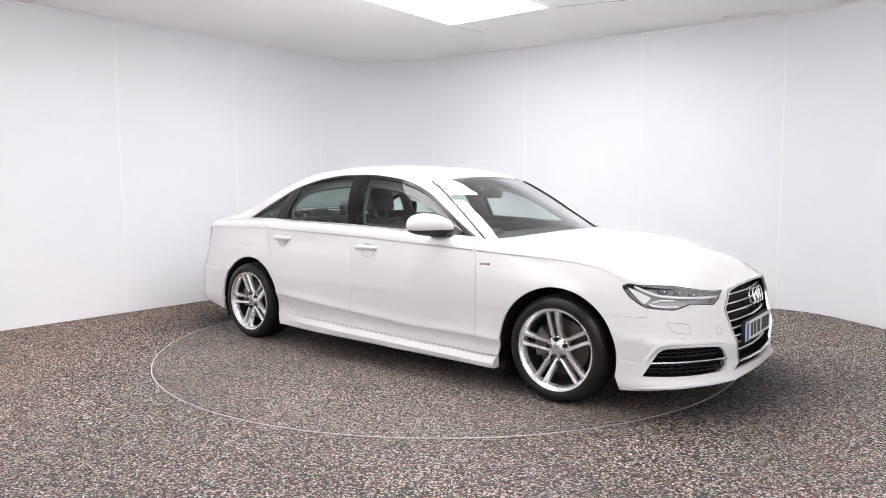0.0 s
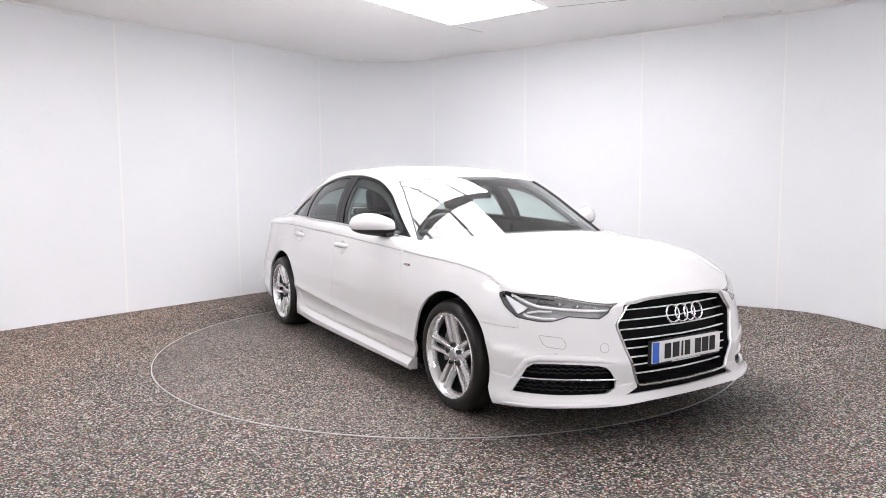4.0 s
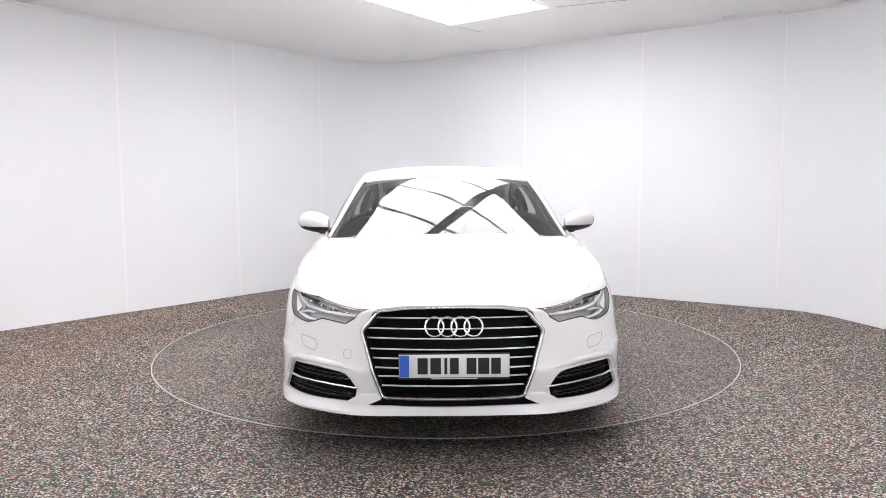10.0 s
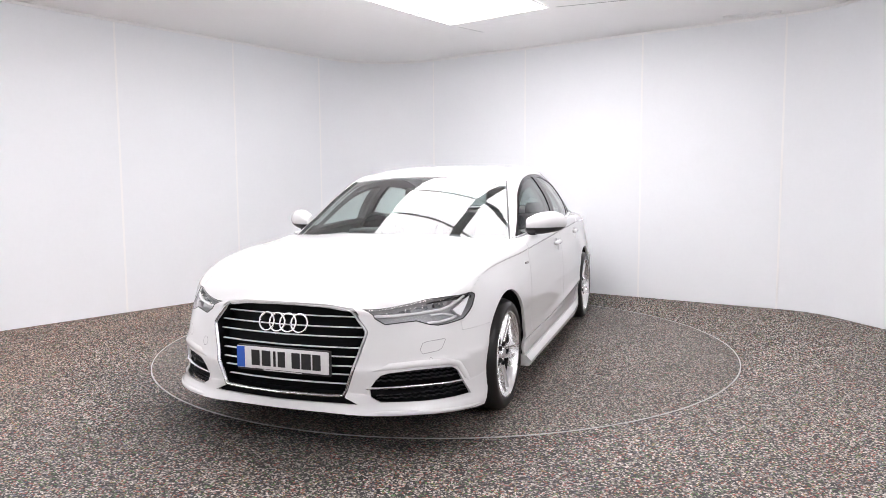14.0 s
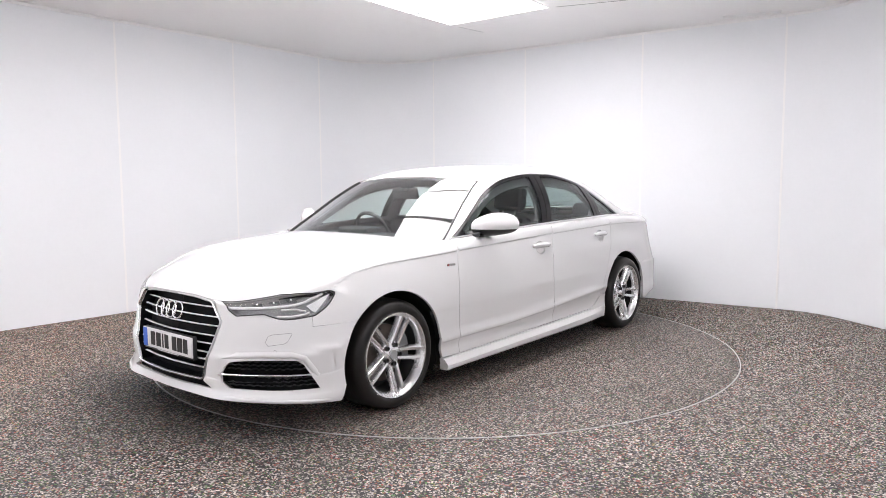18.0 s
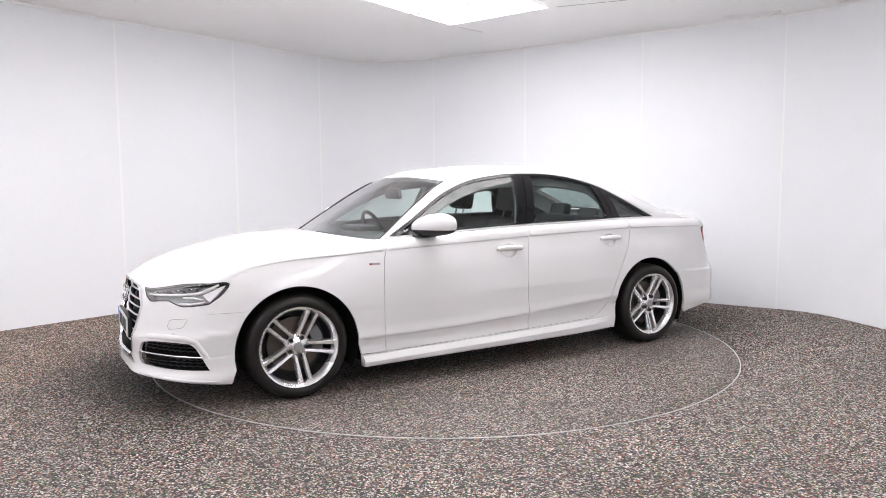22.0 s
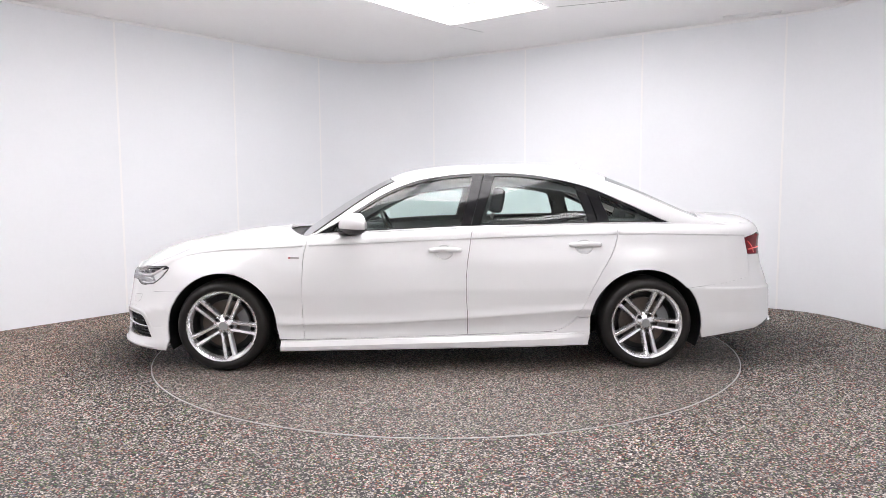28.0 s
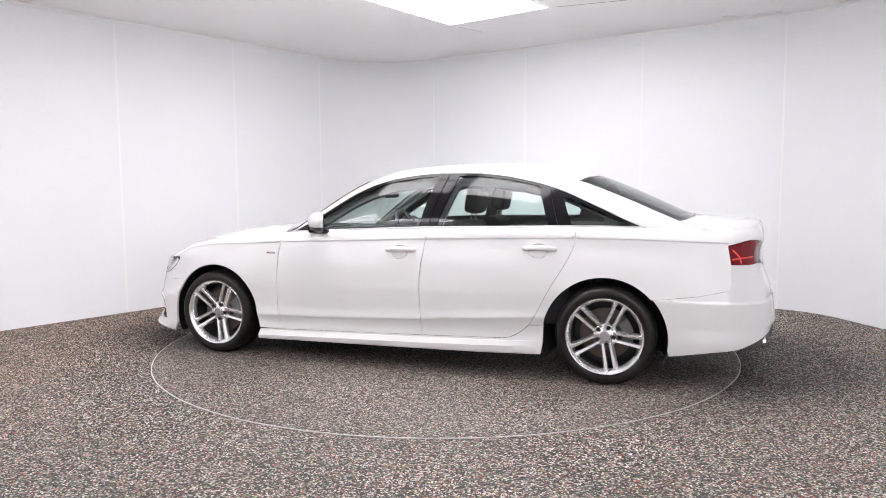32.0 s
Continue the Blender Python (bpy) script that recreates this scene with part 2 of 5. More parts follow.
def build_room():
    floor = bmesh.new()
    n = 96
    ring0 = [(DISC_R * 1.0018 * math.cos(2 * math.pi * k / n), DISC_R * 1.0018 * math.sin(2 * math.pi * k / n), 0) for k in range(n)]
    ring1 = [(p[0], p[1], -0.05) for p in ring0]
    far = []
    for k in range(n):
        d = Vector((math.cos(2 * math.pi * k / n), math.sin(2 * math.pi * k / n)))
        far.append((d.x * 9, d.y * 9, 0))
    grid_faces(floor, [ring1, ring0, far], close=True)
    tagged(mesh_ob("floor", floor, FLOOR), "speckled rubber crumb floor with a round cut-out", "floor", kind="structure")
    well = bmesh.new()
    grid_faces(well, [[(2.4 * math.cos(2 * math.pi * k / n), 2.4 * math.sin(2 * math.pi * k / n), -0.05) for k in range(n)], [(0.01 * math.cos(2 * math.pi * k / n), 0.01 * math.sin(2 * math.pi * k / n), -0.05) for k in range(n)]], close=True)
    tagged(mesh_ob("turntable_well", well, GAP), "dark pit below the turntable", "pit", kind="structure")
    core = bmesh.new()
    wall_panel(core, 0, LEN[-1], -0.02, CEIL_Z + 0.02, proud=-0.03, thick=0.13)
    wall = tagged(mesh_ob("wall", core, GAP), "white studio wall of flat panels bent round the corners", "wall", kind="structure")
    marks = [nearest_s(p) for p in SEAMS]
    cuts = sorted(marks)
    room = cuts[0] + LEN[-1] - cuts[-1]
    n = round(room / 1.22)
    cuts += [cuts[-1] + room * (k + 1) / n for k in range(n)]
    for a, b in zip(cuts, cuts[1:]):
        bm = bmesh.new()
        wall_panel(bm, a + 0.0005, b - 0.0005, 0.004, CEIL_Z - 0.002, thick=0.02)
        part("wall_panel", bm, WALL, wall, angle=40)
        bm = bmesh.new()
        wall_panel(bm, a - 0.009, a + 0.009, 0.004, CEIL_Z - 0.03, proud=0.006, thick=-0.0005, step=0.009)
        part("joint_strip", bm, JOINT, wall, angle=40)
    bm = bmesh.new()
    wall_panel(bm, 0, LEN[-1], CEIL_Z - 0.028, CEIL_Z - 0.001, proud=0.01, thick=0.0)
    tagged(mesh_ob("trim", bm, TRIM, False), "thin white trim between wall and ceiling", "trim", kind="structure")


SEAMS = [(-3.32, 1.43), (-2.41, 2.42), (-1.55, 3.36), (-0.22, 3.56), (0.93, 2.85), (2.15, 2.1), (3.34, 1.32)]
build_room()

# ceiling with rows of light panels, set at the same slant as the walls
BOX_C = Vector((0.075, 1.69))
BOX_U = Vector((-0.603, -0.798))
BOX_V = Vector((0.798, -0.603))
# across, first panel, panels: the light box over the turntable, then two smaller ones added out of view on the near
# side as fill
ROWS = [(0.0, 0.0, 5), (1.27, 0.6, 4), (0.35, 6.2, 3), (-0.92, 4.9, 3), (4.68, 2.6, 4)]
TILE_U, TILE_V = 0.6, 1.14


def ceiling_place(u, v):
    p = BOX_C + BOX_U * u + BOX_V * v
    return p.x, p.y


def build_ceiling():
    z = CEIL_Z
    bm = box((-9, -9, z), (9, 9, z + 0.1))
    tagged(mesh_ob("ceiling", bm, CEIL, False), "plain white painted ceiling", "ceiling", kind="structure")
    turn = math.degrees(math.atan2(BOX_U.y, BOX_U.x))
    lamp = empty("light_panel", label="bright flat rectangular ceiling light panel, the near-side ones added as unseen fill", category="ceiling light", group="ceiling light panels")
    w, h = TILE_U - 0.026, TILE_V
    bm = bmesh.new()
    ring = [(0, 0), (w, 0), (w, h), (0, h)]
    inner = [(0.008, 0.008), (w - 0.008, 0.008), (w - 0.008, h - 0.008), (0.008, h - 0.008)]
    grid_faces(bm, [[(a, b, 0) for a, b in ring], [(a, b, -0.012) for a, b in ring], [(a, b, -0.012) for a, b in inner], [(a, b, -0.006) for a, b in inner]], close=True)
    part("frame", bm, TRIM, lamp, smooth=False)
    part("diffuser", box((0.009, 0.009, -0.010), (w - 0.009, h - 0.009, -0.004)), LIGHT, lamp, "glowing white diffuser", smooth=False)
    first = True
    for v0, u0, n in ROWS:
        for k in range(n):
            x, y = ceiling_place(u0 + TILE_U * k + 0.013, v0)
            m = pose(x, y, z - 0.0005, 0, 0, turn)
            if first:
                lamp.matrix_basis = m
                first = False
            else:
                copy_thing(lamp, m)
    # slot vent and board joints
    vent = empty("ceiling_vent", label="narrow white slot vent in the ceiling", category="vent")
    vent.matrix_basis = pose(3.0, 1.335, z, 0, 0, -23)
    part("frame", box((-.26, -.035, -.012), (.26, -.022, 0)), TRIM, vent, smooth=False)
    part("frame", box((-.26, .022, -.012), (.26, .035, 0)), TRIM, vent, smooth=False)
    part("slot", box((-.25, -.021, -.004), (.25, .021, -.0005)), GAP, vent, smooth=False)
    for k in range(2):
        part("slat", box((-.25, -.010 + .012 * k, -.011), (.25, -.003 + .012 * k, -.004)), TRIM, vent, smooth=False)
    for (x0, y0), (x1, y1), wd in (((.16, 1.81), (.43, 2.07), .003), ((1.05, 1.01), (1.75, .74), .006)):
        bm = box((0, -wd, -.0015), (math.dist((x0, y0), (x1, y1)), wd, .0))
        bm.transform(pose(x0, y0, z, 0, 0, math.degrees(math.atan2(y1 - y0, x1 - x0))))
        tagged(mesh_ob("ceiling_joint", bm, SEAM, False), "fine grey joint between ceiling boards", "joint", kind="structure")


build_ceiling()


def build_turntable():
    top = empty("turntable", label="round rubber-topped turntable flush with the floor", category="turntable")
    bm = bmesh.new()
    lathe(bm, [(0.001, 0), (DISC_R - 0.007, 0), (DISC_R - 0.007, -0.03), (0.001, -0.03)], 128, "z")
    part("deck", bm, DECK, top, smooth=False)
    bm = bmesh.new()
    lathe(bm, [(DISC_R - 0.0069, -0.03), (DISC_R - 0.0069, 0.002), (DISC_R, 0.002), (DISC_R, -0.03), (DISC_R - 0.0069, -0.03)], 160, "z")
    part("edge_strip", bm, ALU, top, "thin light metal edge strip", smooth=False)
    return top


turntable = build_turntable()

# ---- the car's skin: one chart round its sides, one over its top ----
def pchip(xs, ys, q):
    """Monotone cubic interpolation; ys may have several columns."""
    xs, ys, q = np.asarray(xs, float), np.asarray(ys, float), np.asarray(q, float)
    if ys.ndim == 1:
        return pchip(xs, ys[:, None], q)[..., 0]
    h = np.diff(xs)[:, None]
    d = np.diff(ys, axis=0) / h
    m = np.zeros_like(ys)
    m[0], m[-1] = d[0], d[-1]
    a, b = d[:-1], d[1:]
    w1, w2 = 2 * h[1:] + h[:-1], h[1:] + 2 * h[:-1]
    ok = a * b > 0
    m[1:-1] = np.where(ok, (w1 + w2) / (w1 / np.where(ok, a, 1) + w2 / np.where(ok, b, 1)), 0)
    i = np.clip(np.searchsorted(xs, q) - 1, 0, len(xs) - 2)
    t = ((q - xs[i]) / (xs[i + 1] - xs[i]))[..., None]
    t = np.clip(t, -0.2, 1.2)
    H = h[i]
    return (ys[i] * (1 + 2 * t) * (1 - t) ** 2 + m[i] * H * t * (1 - t) ** 2 + ys[i + 1] * t * t * (3 - 2 * t) + m[i + 1] * H * t * t * (t - 1))


def catmull(xs, ys, q):
    """Smooth cubic with central slopes."""
    xs, ys, q = np.asarray(xs, float), np.asarray(ys, float), np.asarray(q, float)
    if ys.ndim == 1:
        return catmull(xs, ys[:, None], q)[..., 0]
    h = np.diff(xs)[:, None]
    d = np.diff(ys, axis=0) / h
    m = np.zeros_like(ys)
    m[0], m[-1] = d[0], d[-1]
    m[1:-1] = (d[:-1] * h[1:] + d[1:] * h[:-1]) / (h[1:] + h[:-1])
    i = np.clip(np.searchsorted(xs, q) - 1, 0, len(xs) - 2)
    t = ((q - xs[i]) / (xs[i + 1] - xs[i]))[..., None]
    H = h[i]
    return (ys[i] * (1 + 2 * t) * (1 - t) ** 2 + m[i] * H * t * (1 - t) ** 2 + ys[i + 1] * t * t * (3 - 2 * t) + m[i + 1] * H * t * t * (t - 1))


# stations round the half plan: (x, y), crease height, insets at eleven levels, upper edge (x, y, z)
LEVELS = [0.12, 0.17, 0.25, 0.33, 0.418, 0.430, 0.60, 0.645, 0.80, 0.93, 1.0]
STATIONS = [
    (2.35, 0, 0.665, [0.12, 0.045, 0, 0.004, 0.005, 0.005, 0.006, 0.0102, 0.027, 0.047, 0.062], (2.285, 0, 0.7)),
    (2.33, 0.25, 0.665, [0.12, 0.035, -0.008, 0.002, 0.004, 0.005, -0.004, 0.008, 0.027, 0.047, 0.06], (2.27, 0.25, 0.697)),
    (2.287, 0.47, 0.645, [0.09, 0.005, -0.028, -0.006, 0, 0.004, -0.004, 0.008, 0.028, 0.042, 0.052], (2.215, 0.44, 0.672)),
    (2.2, 0.655, 0.66, [0.08, 0.005, -0.028, -0.002, 0.008, 0.012, 0.008, 0.02, 0.038, 0.058, 0.07], (2.11, 0.61, 0.697)),
    (2.068, 0.8, 0.685, [0.06, 0.005, -0.024, -0.004, 0.004, 0.006, 0.004, 0.016, 0.038, 0.06, 0.074], (2, 0.705, 0.728)),
    (1.905, 0.89, 0.72, [0.04, 0.006, -0.014, -0.004, 0, 0.002, -0.002, 0.01, 0.030, 0.052, 0.067], (1.84, 0.735, 0.785)),
    (1.7, 0.928, 0.8, [0.02, 0.01, 0, 0, 0, 0, 0, 0.003, 0.019, 0.052, 0.082], (1.7, 0.74, 0.84)),
    (1.456, 0.943, 0.832, [-0.007, -0.007, -0.007, -0.007, -0.008, -0.008, -0.010, -0.007, 0.012, 0.046, 0.076], (1.46, 0.748, 0.883)),
    (1.1, 0.9415, 0.85, [0.03, 0.012, 0.010, 0.0150, 0.0052, 0.0035, 0.001, 0.001, 0.011, 0.033, 0.048], (1.1, 0.767, 0.91)),
    (0.87, 0.9395, 0.862, [0.03, 0.012, 0.012, 0.0190, 0.0066, 0.0045, 0.002, 0.002, 0.008, 0.024, 0.037], (0.87, 0.815, 0.93)),
    (0.3, 0.940, 0.884, [0.03, 0.012, 0.012, 0.0190, 0.0066, 0.0045, 0.002, 0.0032, 0.012, 0.03, 0.042], (0.3, 0.85, 0.961)),
    (-0.3, 0.9395, 0.906, [0.03, 0.012, 0.012, 0.0190, 0.0066, 0.0045, 0.002, 0.0036, 0.014, 0.036, 0.048], (-0.3, 0.852, 0.984)),
    (-0.9, 0.9335, 0.92, [0.03, 0.012, 0.012, 0.0190, 0.0066, 0.0045, 0.002, 0.0048, 0.02, 0.048, 0.06], (-0.9, 0.83, 0.994)),
    (-1.2, 0.925, 0.926, [0.03, 0.012, 0.012, 0.0190, 0.0066, 0.0045, 0.002, 0.0056, 0.024, 0.054, 0.066], (-1.2, 0.79, 0.998)),
    (-1.456, 0.918, 0.926, [-0.017, -0.017, -0.017, -0.017, -0.017, -0.017, -0.016, -0.008, 0.019, 0.058, 0.07], (-1.456, 0.752, 0.998)),
    (-1.75, 0.907, 0.92, [0.014, 0.004, -0.006, -0.006, -0.006, -0.006, -0.004, 0.0046, 0.03, 0.064, 0.076], (-1.75, 0.71, 0.99)),
    (-2.05, 0.88, 0.912, [0.06, 0.04, 0.012, -0.003, 0.004, 0.004, 0.001, 0.015, 0.045, 0.068, 0.08], (-2, 0.695, 0.98)),
    (-2.24, 0.835, 0.905, [0.08, 0.05, 0.018, -0.003, 0.004, 0.004, 0.003, 0.021, 0.055, 0.075, 0.085], (-2.17, 0.655, 0.982)),
    (-2.38, 0.72, 0.9, [0.12, 0.08, 0.03, 0.001, 0.005, 0.005, 0.008, 0.028, 0.07, 0.085, 0.085], (-2.29, 0.55, 0.99)),
    (-2.47, 0.47, 0.9, [0.16, 0.11, 0.05, 0.01, 0.005, 0, 0.02, 0.032, 0.08, 0.1, 0.085], (-2.365, 0.35, 1.003)),
    (-2.505, 0.22, 0.9, [0.16, 0.11, 0.05, 0.01, 0.005, 0, 0.02, 0.032, 0.08, 0.1, 0.085], (-2.4, 0.15, 1.012)),
    (-2.515, 0, 0.9, [0.16, 0.11, 0.05, 0.01, 0.005, 0, 0.02, 0.032, 0.08, 0.1, 0.085], (-2.41, 0, 1.015)),
]
PXY = np.array([s[:2] for s in STATIONS])
SS = np.concatenate([[0], np.cumsum(np.linalg.norm(np.diff(PXY, axis=0), axis=1))])
S_END = SS[-1]
ZC = np.array([s[2] for s in STATIONS])
INS = np.array([s[3] for s in STATIONS])
UP = np.array([s[4] for s in STATIONS])
# keep the low door crease crisp: two more levels close to it
for at, level in ((4, 0.405), (7, 0.443), (8, 0.485)):
    f = (level - LEVELS[at - 1]) / (LEVELS[at] - LEVELS[at - 1])
    INS = np.insert(INS, at, INS[:, at - 1] * (1 - f) + INS[:, at] * f, axis=1)
    LEVELS = LEVELS[:at] + [level] + LEVELS[at:]


f = (0.612 - LEVELS[9]) / (LEVELS[10] - LEVELS[9])
INS = np.insert(INS, 10, INS[:, 9] * (1 - f) + INS[:, 10] * f, axis=1)
LEVELS = LEVELS[:10] + [0.612] + LEVELS[10:]
INS[16:, 10] += 0.0055
INS[8:14, 4:9] = (0.0060, -0.0006, -0.0018, 0.0000, 0.0042)
INS[8:14, 9] += 0.001


def s_of_x(x):
    """Length along the side plan at which the plan has this x."""
    q = np.linspace(0, S_END, 2000)
    px = catmull(SS, PXY, q)[:, 0]
    return float(np.interp(-x, -px, q))


def crease_k(s):
    """Height of the low door crease, as a share of the shoulder's height; it climbs towards the back."""
    return np.interp(s, CREASE_S, [.424, .383, .382, .404, .454, .424])


def side_at(s, k):
    """Points of the side chart: s along the plan, k from 0 at the ground over 1 at the crease to 2 at the upper edge."""
    s, k = np.broadcast_arrays(np.asarray(s, float), np.asarray(k, float))
    s0, k0 = s.ravel(), k.ravel()
    q = np.clip(s0, 0, S_END)
    p = catmull(SS, PXY, q)
    d = catmull(SS, PXY, np.minimum(q + 0.01, S_END)) - catmull(SS, PXY, np.maximum(q - 0.01, 0))
    d /= np.linalg.norm(d, axis=1)[:, None]
    n = np.stack([-d[:, 1], d[:, 0]], 1) * -1
    n = np.where((n * p).sum(1)[:, None] < 0, -n, n)
    zc = pchip(SS, ZC, q)
    up = catmull(SS, UP, q)
    ins_rows = pchip(SS, INS, q)
    kk = np.clip(k0, LEVELS[0], 1)
    cr = crease_k(q)
    kk = np.where((kk > .3) & (kk < .6), np.where(kk < cr, .3 + (kk - .3) * .124 / (cr - .3), .424 + (kk - cr) * .176 / (.6 - cr)), kk)
    lev = np.array(LEVELS)
    ins = np.zeros_like(q)
    # monotone cubic in the height, row by row
    h = np.diff(lev)[None]
    dd = np.diff(ins_rows, axis=1) / h
    m = np.zeros_like(ins_rows)
    m[:, 0], m[:, -1] = dd[:, 0], dd[:, -1]
    a, b = dd[:, :-1], dd[:, 1:]
    ok = a * b > 0
    m[:, 1:-1] = np.where(ok, 2 * a * b / np.where(ok, a + b, 1), 0)
    i = np.clip(np.searchsorted(lev, kk) - 1, 0, len(lev) - 2)
    t = (kk - lev[i]) / (lev[i + 1] - lev[i])
    r = np.arange(len(q))
    H = h[0][i]
    ins = ins_rows[r, i] * (1 + 2 * t) * (1 - t) ** 2 + m[r, i] * H * t * (1 - t) ** 2 + ins_rows[r, i + 1] * t * t * (3 - 2 * t) + m[r, i + 1] * H * t * t * (t - 1)
    low = np.concatenate([p - n * ins[:, None], (np.minimum(k0, 1) * zc)[:, None]], 1)
    # shoulder: from the crease to the upper edge
    c0 = np.concatenate([p - n * (ins_rows[:, -1] + LEDGE * np.clip((q - 1.0) / 0.5, 0, 1) * np.clip((5.4 - q) / 0.2, 0, 1))[:, None], (zc + 0.002)[:, None]], 1)
    w = np.clip(k0 - 1, 0, 1)[:, None]
    gap = up - c0
    rise = np.stack([gap[:, 0] * .12, gap[:, 1] * .12, gap[:, 2] * 0.62], 1)
    flat = np.stack([gap[:, 0] * .52, gap[:, 1] * .52, gap[:, 2] * 0.13], 1)
    c1, c2 = c0 + rise, up - flat
    top = c0 * (1 - w) ** 3 + 3 * c1 * w * (1 - w) ** 2 + 3 * c2 * w * w * (1 - w) + up * w ** 3
    out = np.where((k0 > 1)[:, None], top, low)
    return out.reshape(s.shape + (3,))


LEDGE = -0.006
CREASE_S = [s_of_x(x) for x in (1.30, 1.05, .36, -.20, -1.04, -1.25)]

# top chart: centre line height, half width and edge height along x
TOP = [
    (2.285, .70, .26, .696), (2.215, .745, .44, .672), (2.11, .797, .61, .697), (2.0, .835, .705, .728), (1.84, .873, .735, .785), (1.7, .90, .74, .84), (1.46, .936, .748, .883),
    (1.2, .955, .76, .903), (1.1, .96, .767, .91), (.95, .955, .79, .92),
]


def bonnet_at(x, v):
    t = np.array(TOP)[::-1]
    r = pchip(t[:, 0], t[:, 1:], x)
    zc, y, ze = r[..., 0], r[..., 1], r[..., 2]
    return np.stack([x, v * y, ze + (zc - ze) * (1 - np.abs(v) ** 2.3)], -1)


# greenhouse: rail of the side windows / roof edge, and centre line
ROOF = [  # x, centre z, edge y, edge z
    (1.16, 0.803, 0.865, 0.706), (1.04, 0.906, 0.838, 0.795), (0.86, 1.038, 0.793, 0.922), (0.67, 1.160, 0.737, 1.054), (0.5, 1.257, 0.69, 1.17), (0.33, 1.338, 0.655, 1.267), (0.2, 1.384, 0.645, 1.316), (0.05, 1.406, 0.638, 1.350), (-0.14, 1.423, 0.628, 1.374), (-0.36, 1.431, 0.62, 1.389), (-0.59, 1.432, 0.613, 1.391), (-0.81, 1.426, 0.606, 1.379), (-1.04, 1.405, 0.6, 1.3424), (-1.22, 1.37, 0.602, 1.287), (-1.37, 1.317, 0.61, 1.236), (-1.59, 1.227, 0.628, 1.148), (-1.77, 1.143, 0.65, 1.070), (-1.95, 1.064, 0.678, 1.003), (-2.08, 1.028, 0.69, 0.980),
]


def roof_at(x, v):
    t = np.array(ROOF)[::-1]
    r = pchip(t[:, 0], t[:, 1:], x)
    zc, y, ze = r[..., 0], r[..., 1], r[..., 2]
    return np.stack([x, v * y, ze + (zc - ze) * (1 - np.abs(v) ** (2.18 + 0.42 * np.clip((0.40 - x) / 0.5, 0, 1) - 0.4 * np.clip((-1.1 - x) / 0.4, 0, 1)))], -1)


BOOT = [(-1.88, 1.085), (-2.0, 1.06), (-2.1, 1.042), (-2.2, 1.034), (-2.32, 1.031), (-2.41, 1.022)]


def boot_at(x, v):
    """Boot lid: its edge follows the shoulder's upper edge round to the back."""
    x = np.asarray(x, float)
    t = np.array(BOOT)[::-1]
    u = catmull(SS, UP, np.linspace(SS[14], S_END, 400))
    zc = pchip(t[:, 0], t[:, 1], x)
    y, ze = np.interp(-x, -u[:, 0], u[:, 1]), np.interp(-x, -u[:, 0], u[:, 2])
    return np.stack([x, v * y, ze + (np.maximum(zc, ze) - ze) * (1 - np.abs(v) ** 2.6)], -1)


def deck_at(x, v):
    """Rear pillars' foot running into the boot lid."""
    w = np.clip((-1.97 - np.asarray(x, float)) / 0.13, 0, 1)
    w = (w * w * (3 - 2 * w))[..., None]
    return roof_at(x, v) * (1 - w) + boot_at(x, v) * w


# ---- panels: outlines laid on a chart, filled, with folded edges ----
W_UP = 0.13     # length that the shoulder strip gets in the flat outline


def flat_of(s, z):
    """(s, height) to the flat outline; heights past the crease run up the shoulder, 9 is its upper edge."""
    zc = float(pchip(SS, ZC, np.array([min(max(s, 0), S_END)]))[0])
    if z <= zc:
        return (s, z)
    if z > 5:
        return (s, zc + W_UP * min(z - 8, 1.0))
    lo, hi = 1.0, 2.0
    for _ in range(24):
        m = (lo + hi) / 2
        if side_at(np.array([s]), np.array([m]))[0, 2] < z:
            lo = m
        else:
            hi = m
    return (s, zc + W_UP * (lo - 1))


def side_map(P):
    P = np.asarray(P, float)
    zc = pchip(SS, ZC, np.clip(P[:, 0], 0, S_END))
    k = np.where(P[:, 1] <= zc, P[:, 1] / zc, 1 + np.clip((P[:, 1] - zc) / W_UP, 0, 1))
    return side_at(np.clip(P[:, 0], 0, S_END), k)


def top_map(fn):
    return lambda P: fn(np.asarray(P, float)[:, 0], np.asarray(P, float)[:, 1] / 0.7)


def green_map(P):
    """Side windows: (x, z) between the belt and the roof edge."""
    P = np.asarray(P, float)
    x, z = P[:, 0], P[:, 1]
    b = belt_at(x)
    t = np.array(ROOF)[::-1]
    r = pchip(t[:, 0], t[:, 1:], x)
    w = (z - b[:, 2]) / np.maximum(r[:, 2] - b[:, 2], 0.01)
    w = np.clip(w, -0.1, 1.05)
    y = b[:, 1] + (r[:, 1] - b[:, 1]) * w + 0.045 * np.clip(4 * w * (1 - w), 0, 1) * np.clip((r[:, 2] - b[:, 2]) / 0.35, 0, 1)
    return np.stack([x, y, z], 1)


def belt_at(x):
    q = np.linspace(1.2, S_END - 0.4, 800)
    u = catmull(SS, UP, q)
    o = np.argsort(u[:, 0])
    return np.stack([x, np.interp(x, u[o, 0], u[o, 1]), np.interp(x, u[o, 0], u[o, 2])], 1)


def dense(poly, step=0.022):
    out = []
    for i, a in enumerate(poly):
        b = poly[(i + 1) % len(poly)]
        n = max(1, int(math.dist(a, b) / step))
        out += [(a[0] + (b[0] - a[0]) * k / n, a[1] + (b[1] - a[1]) * k / n) for k in range(n)]
    return out


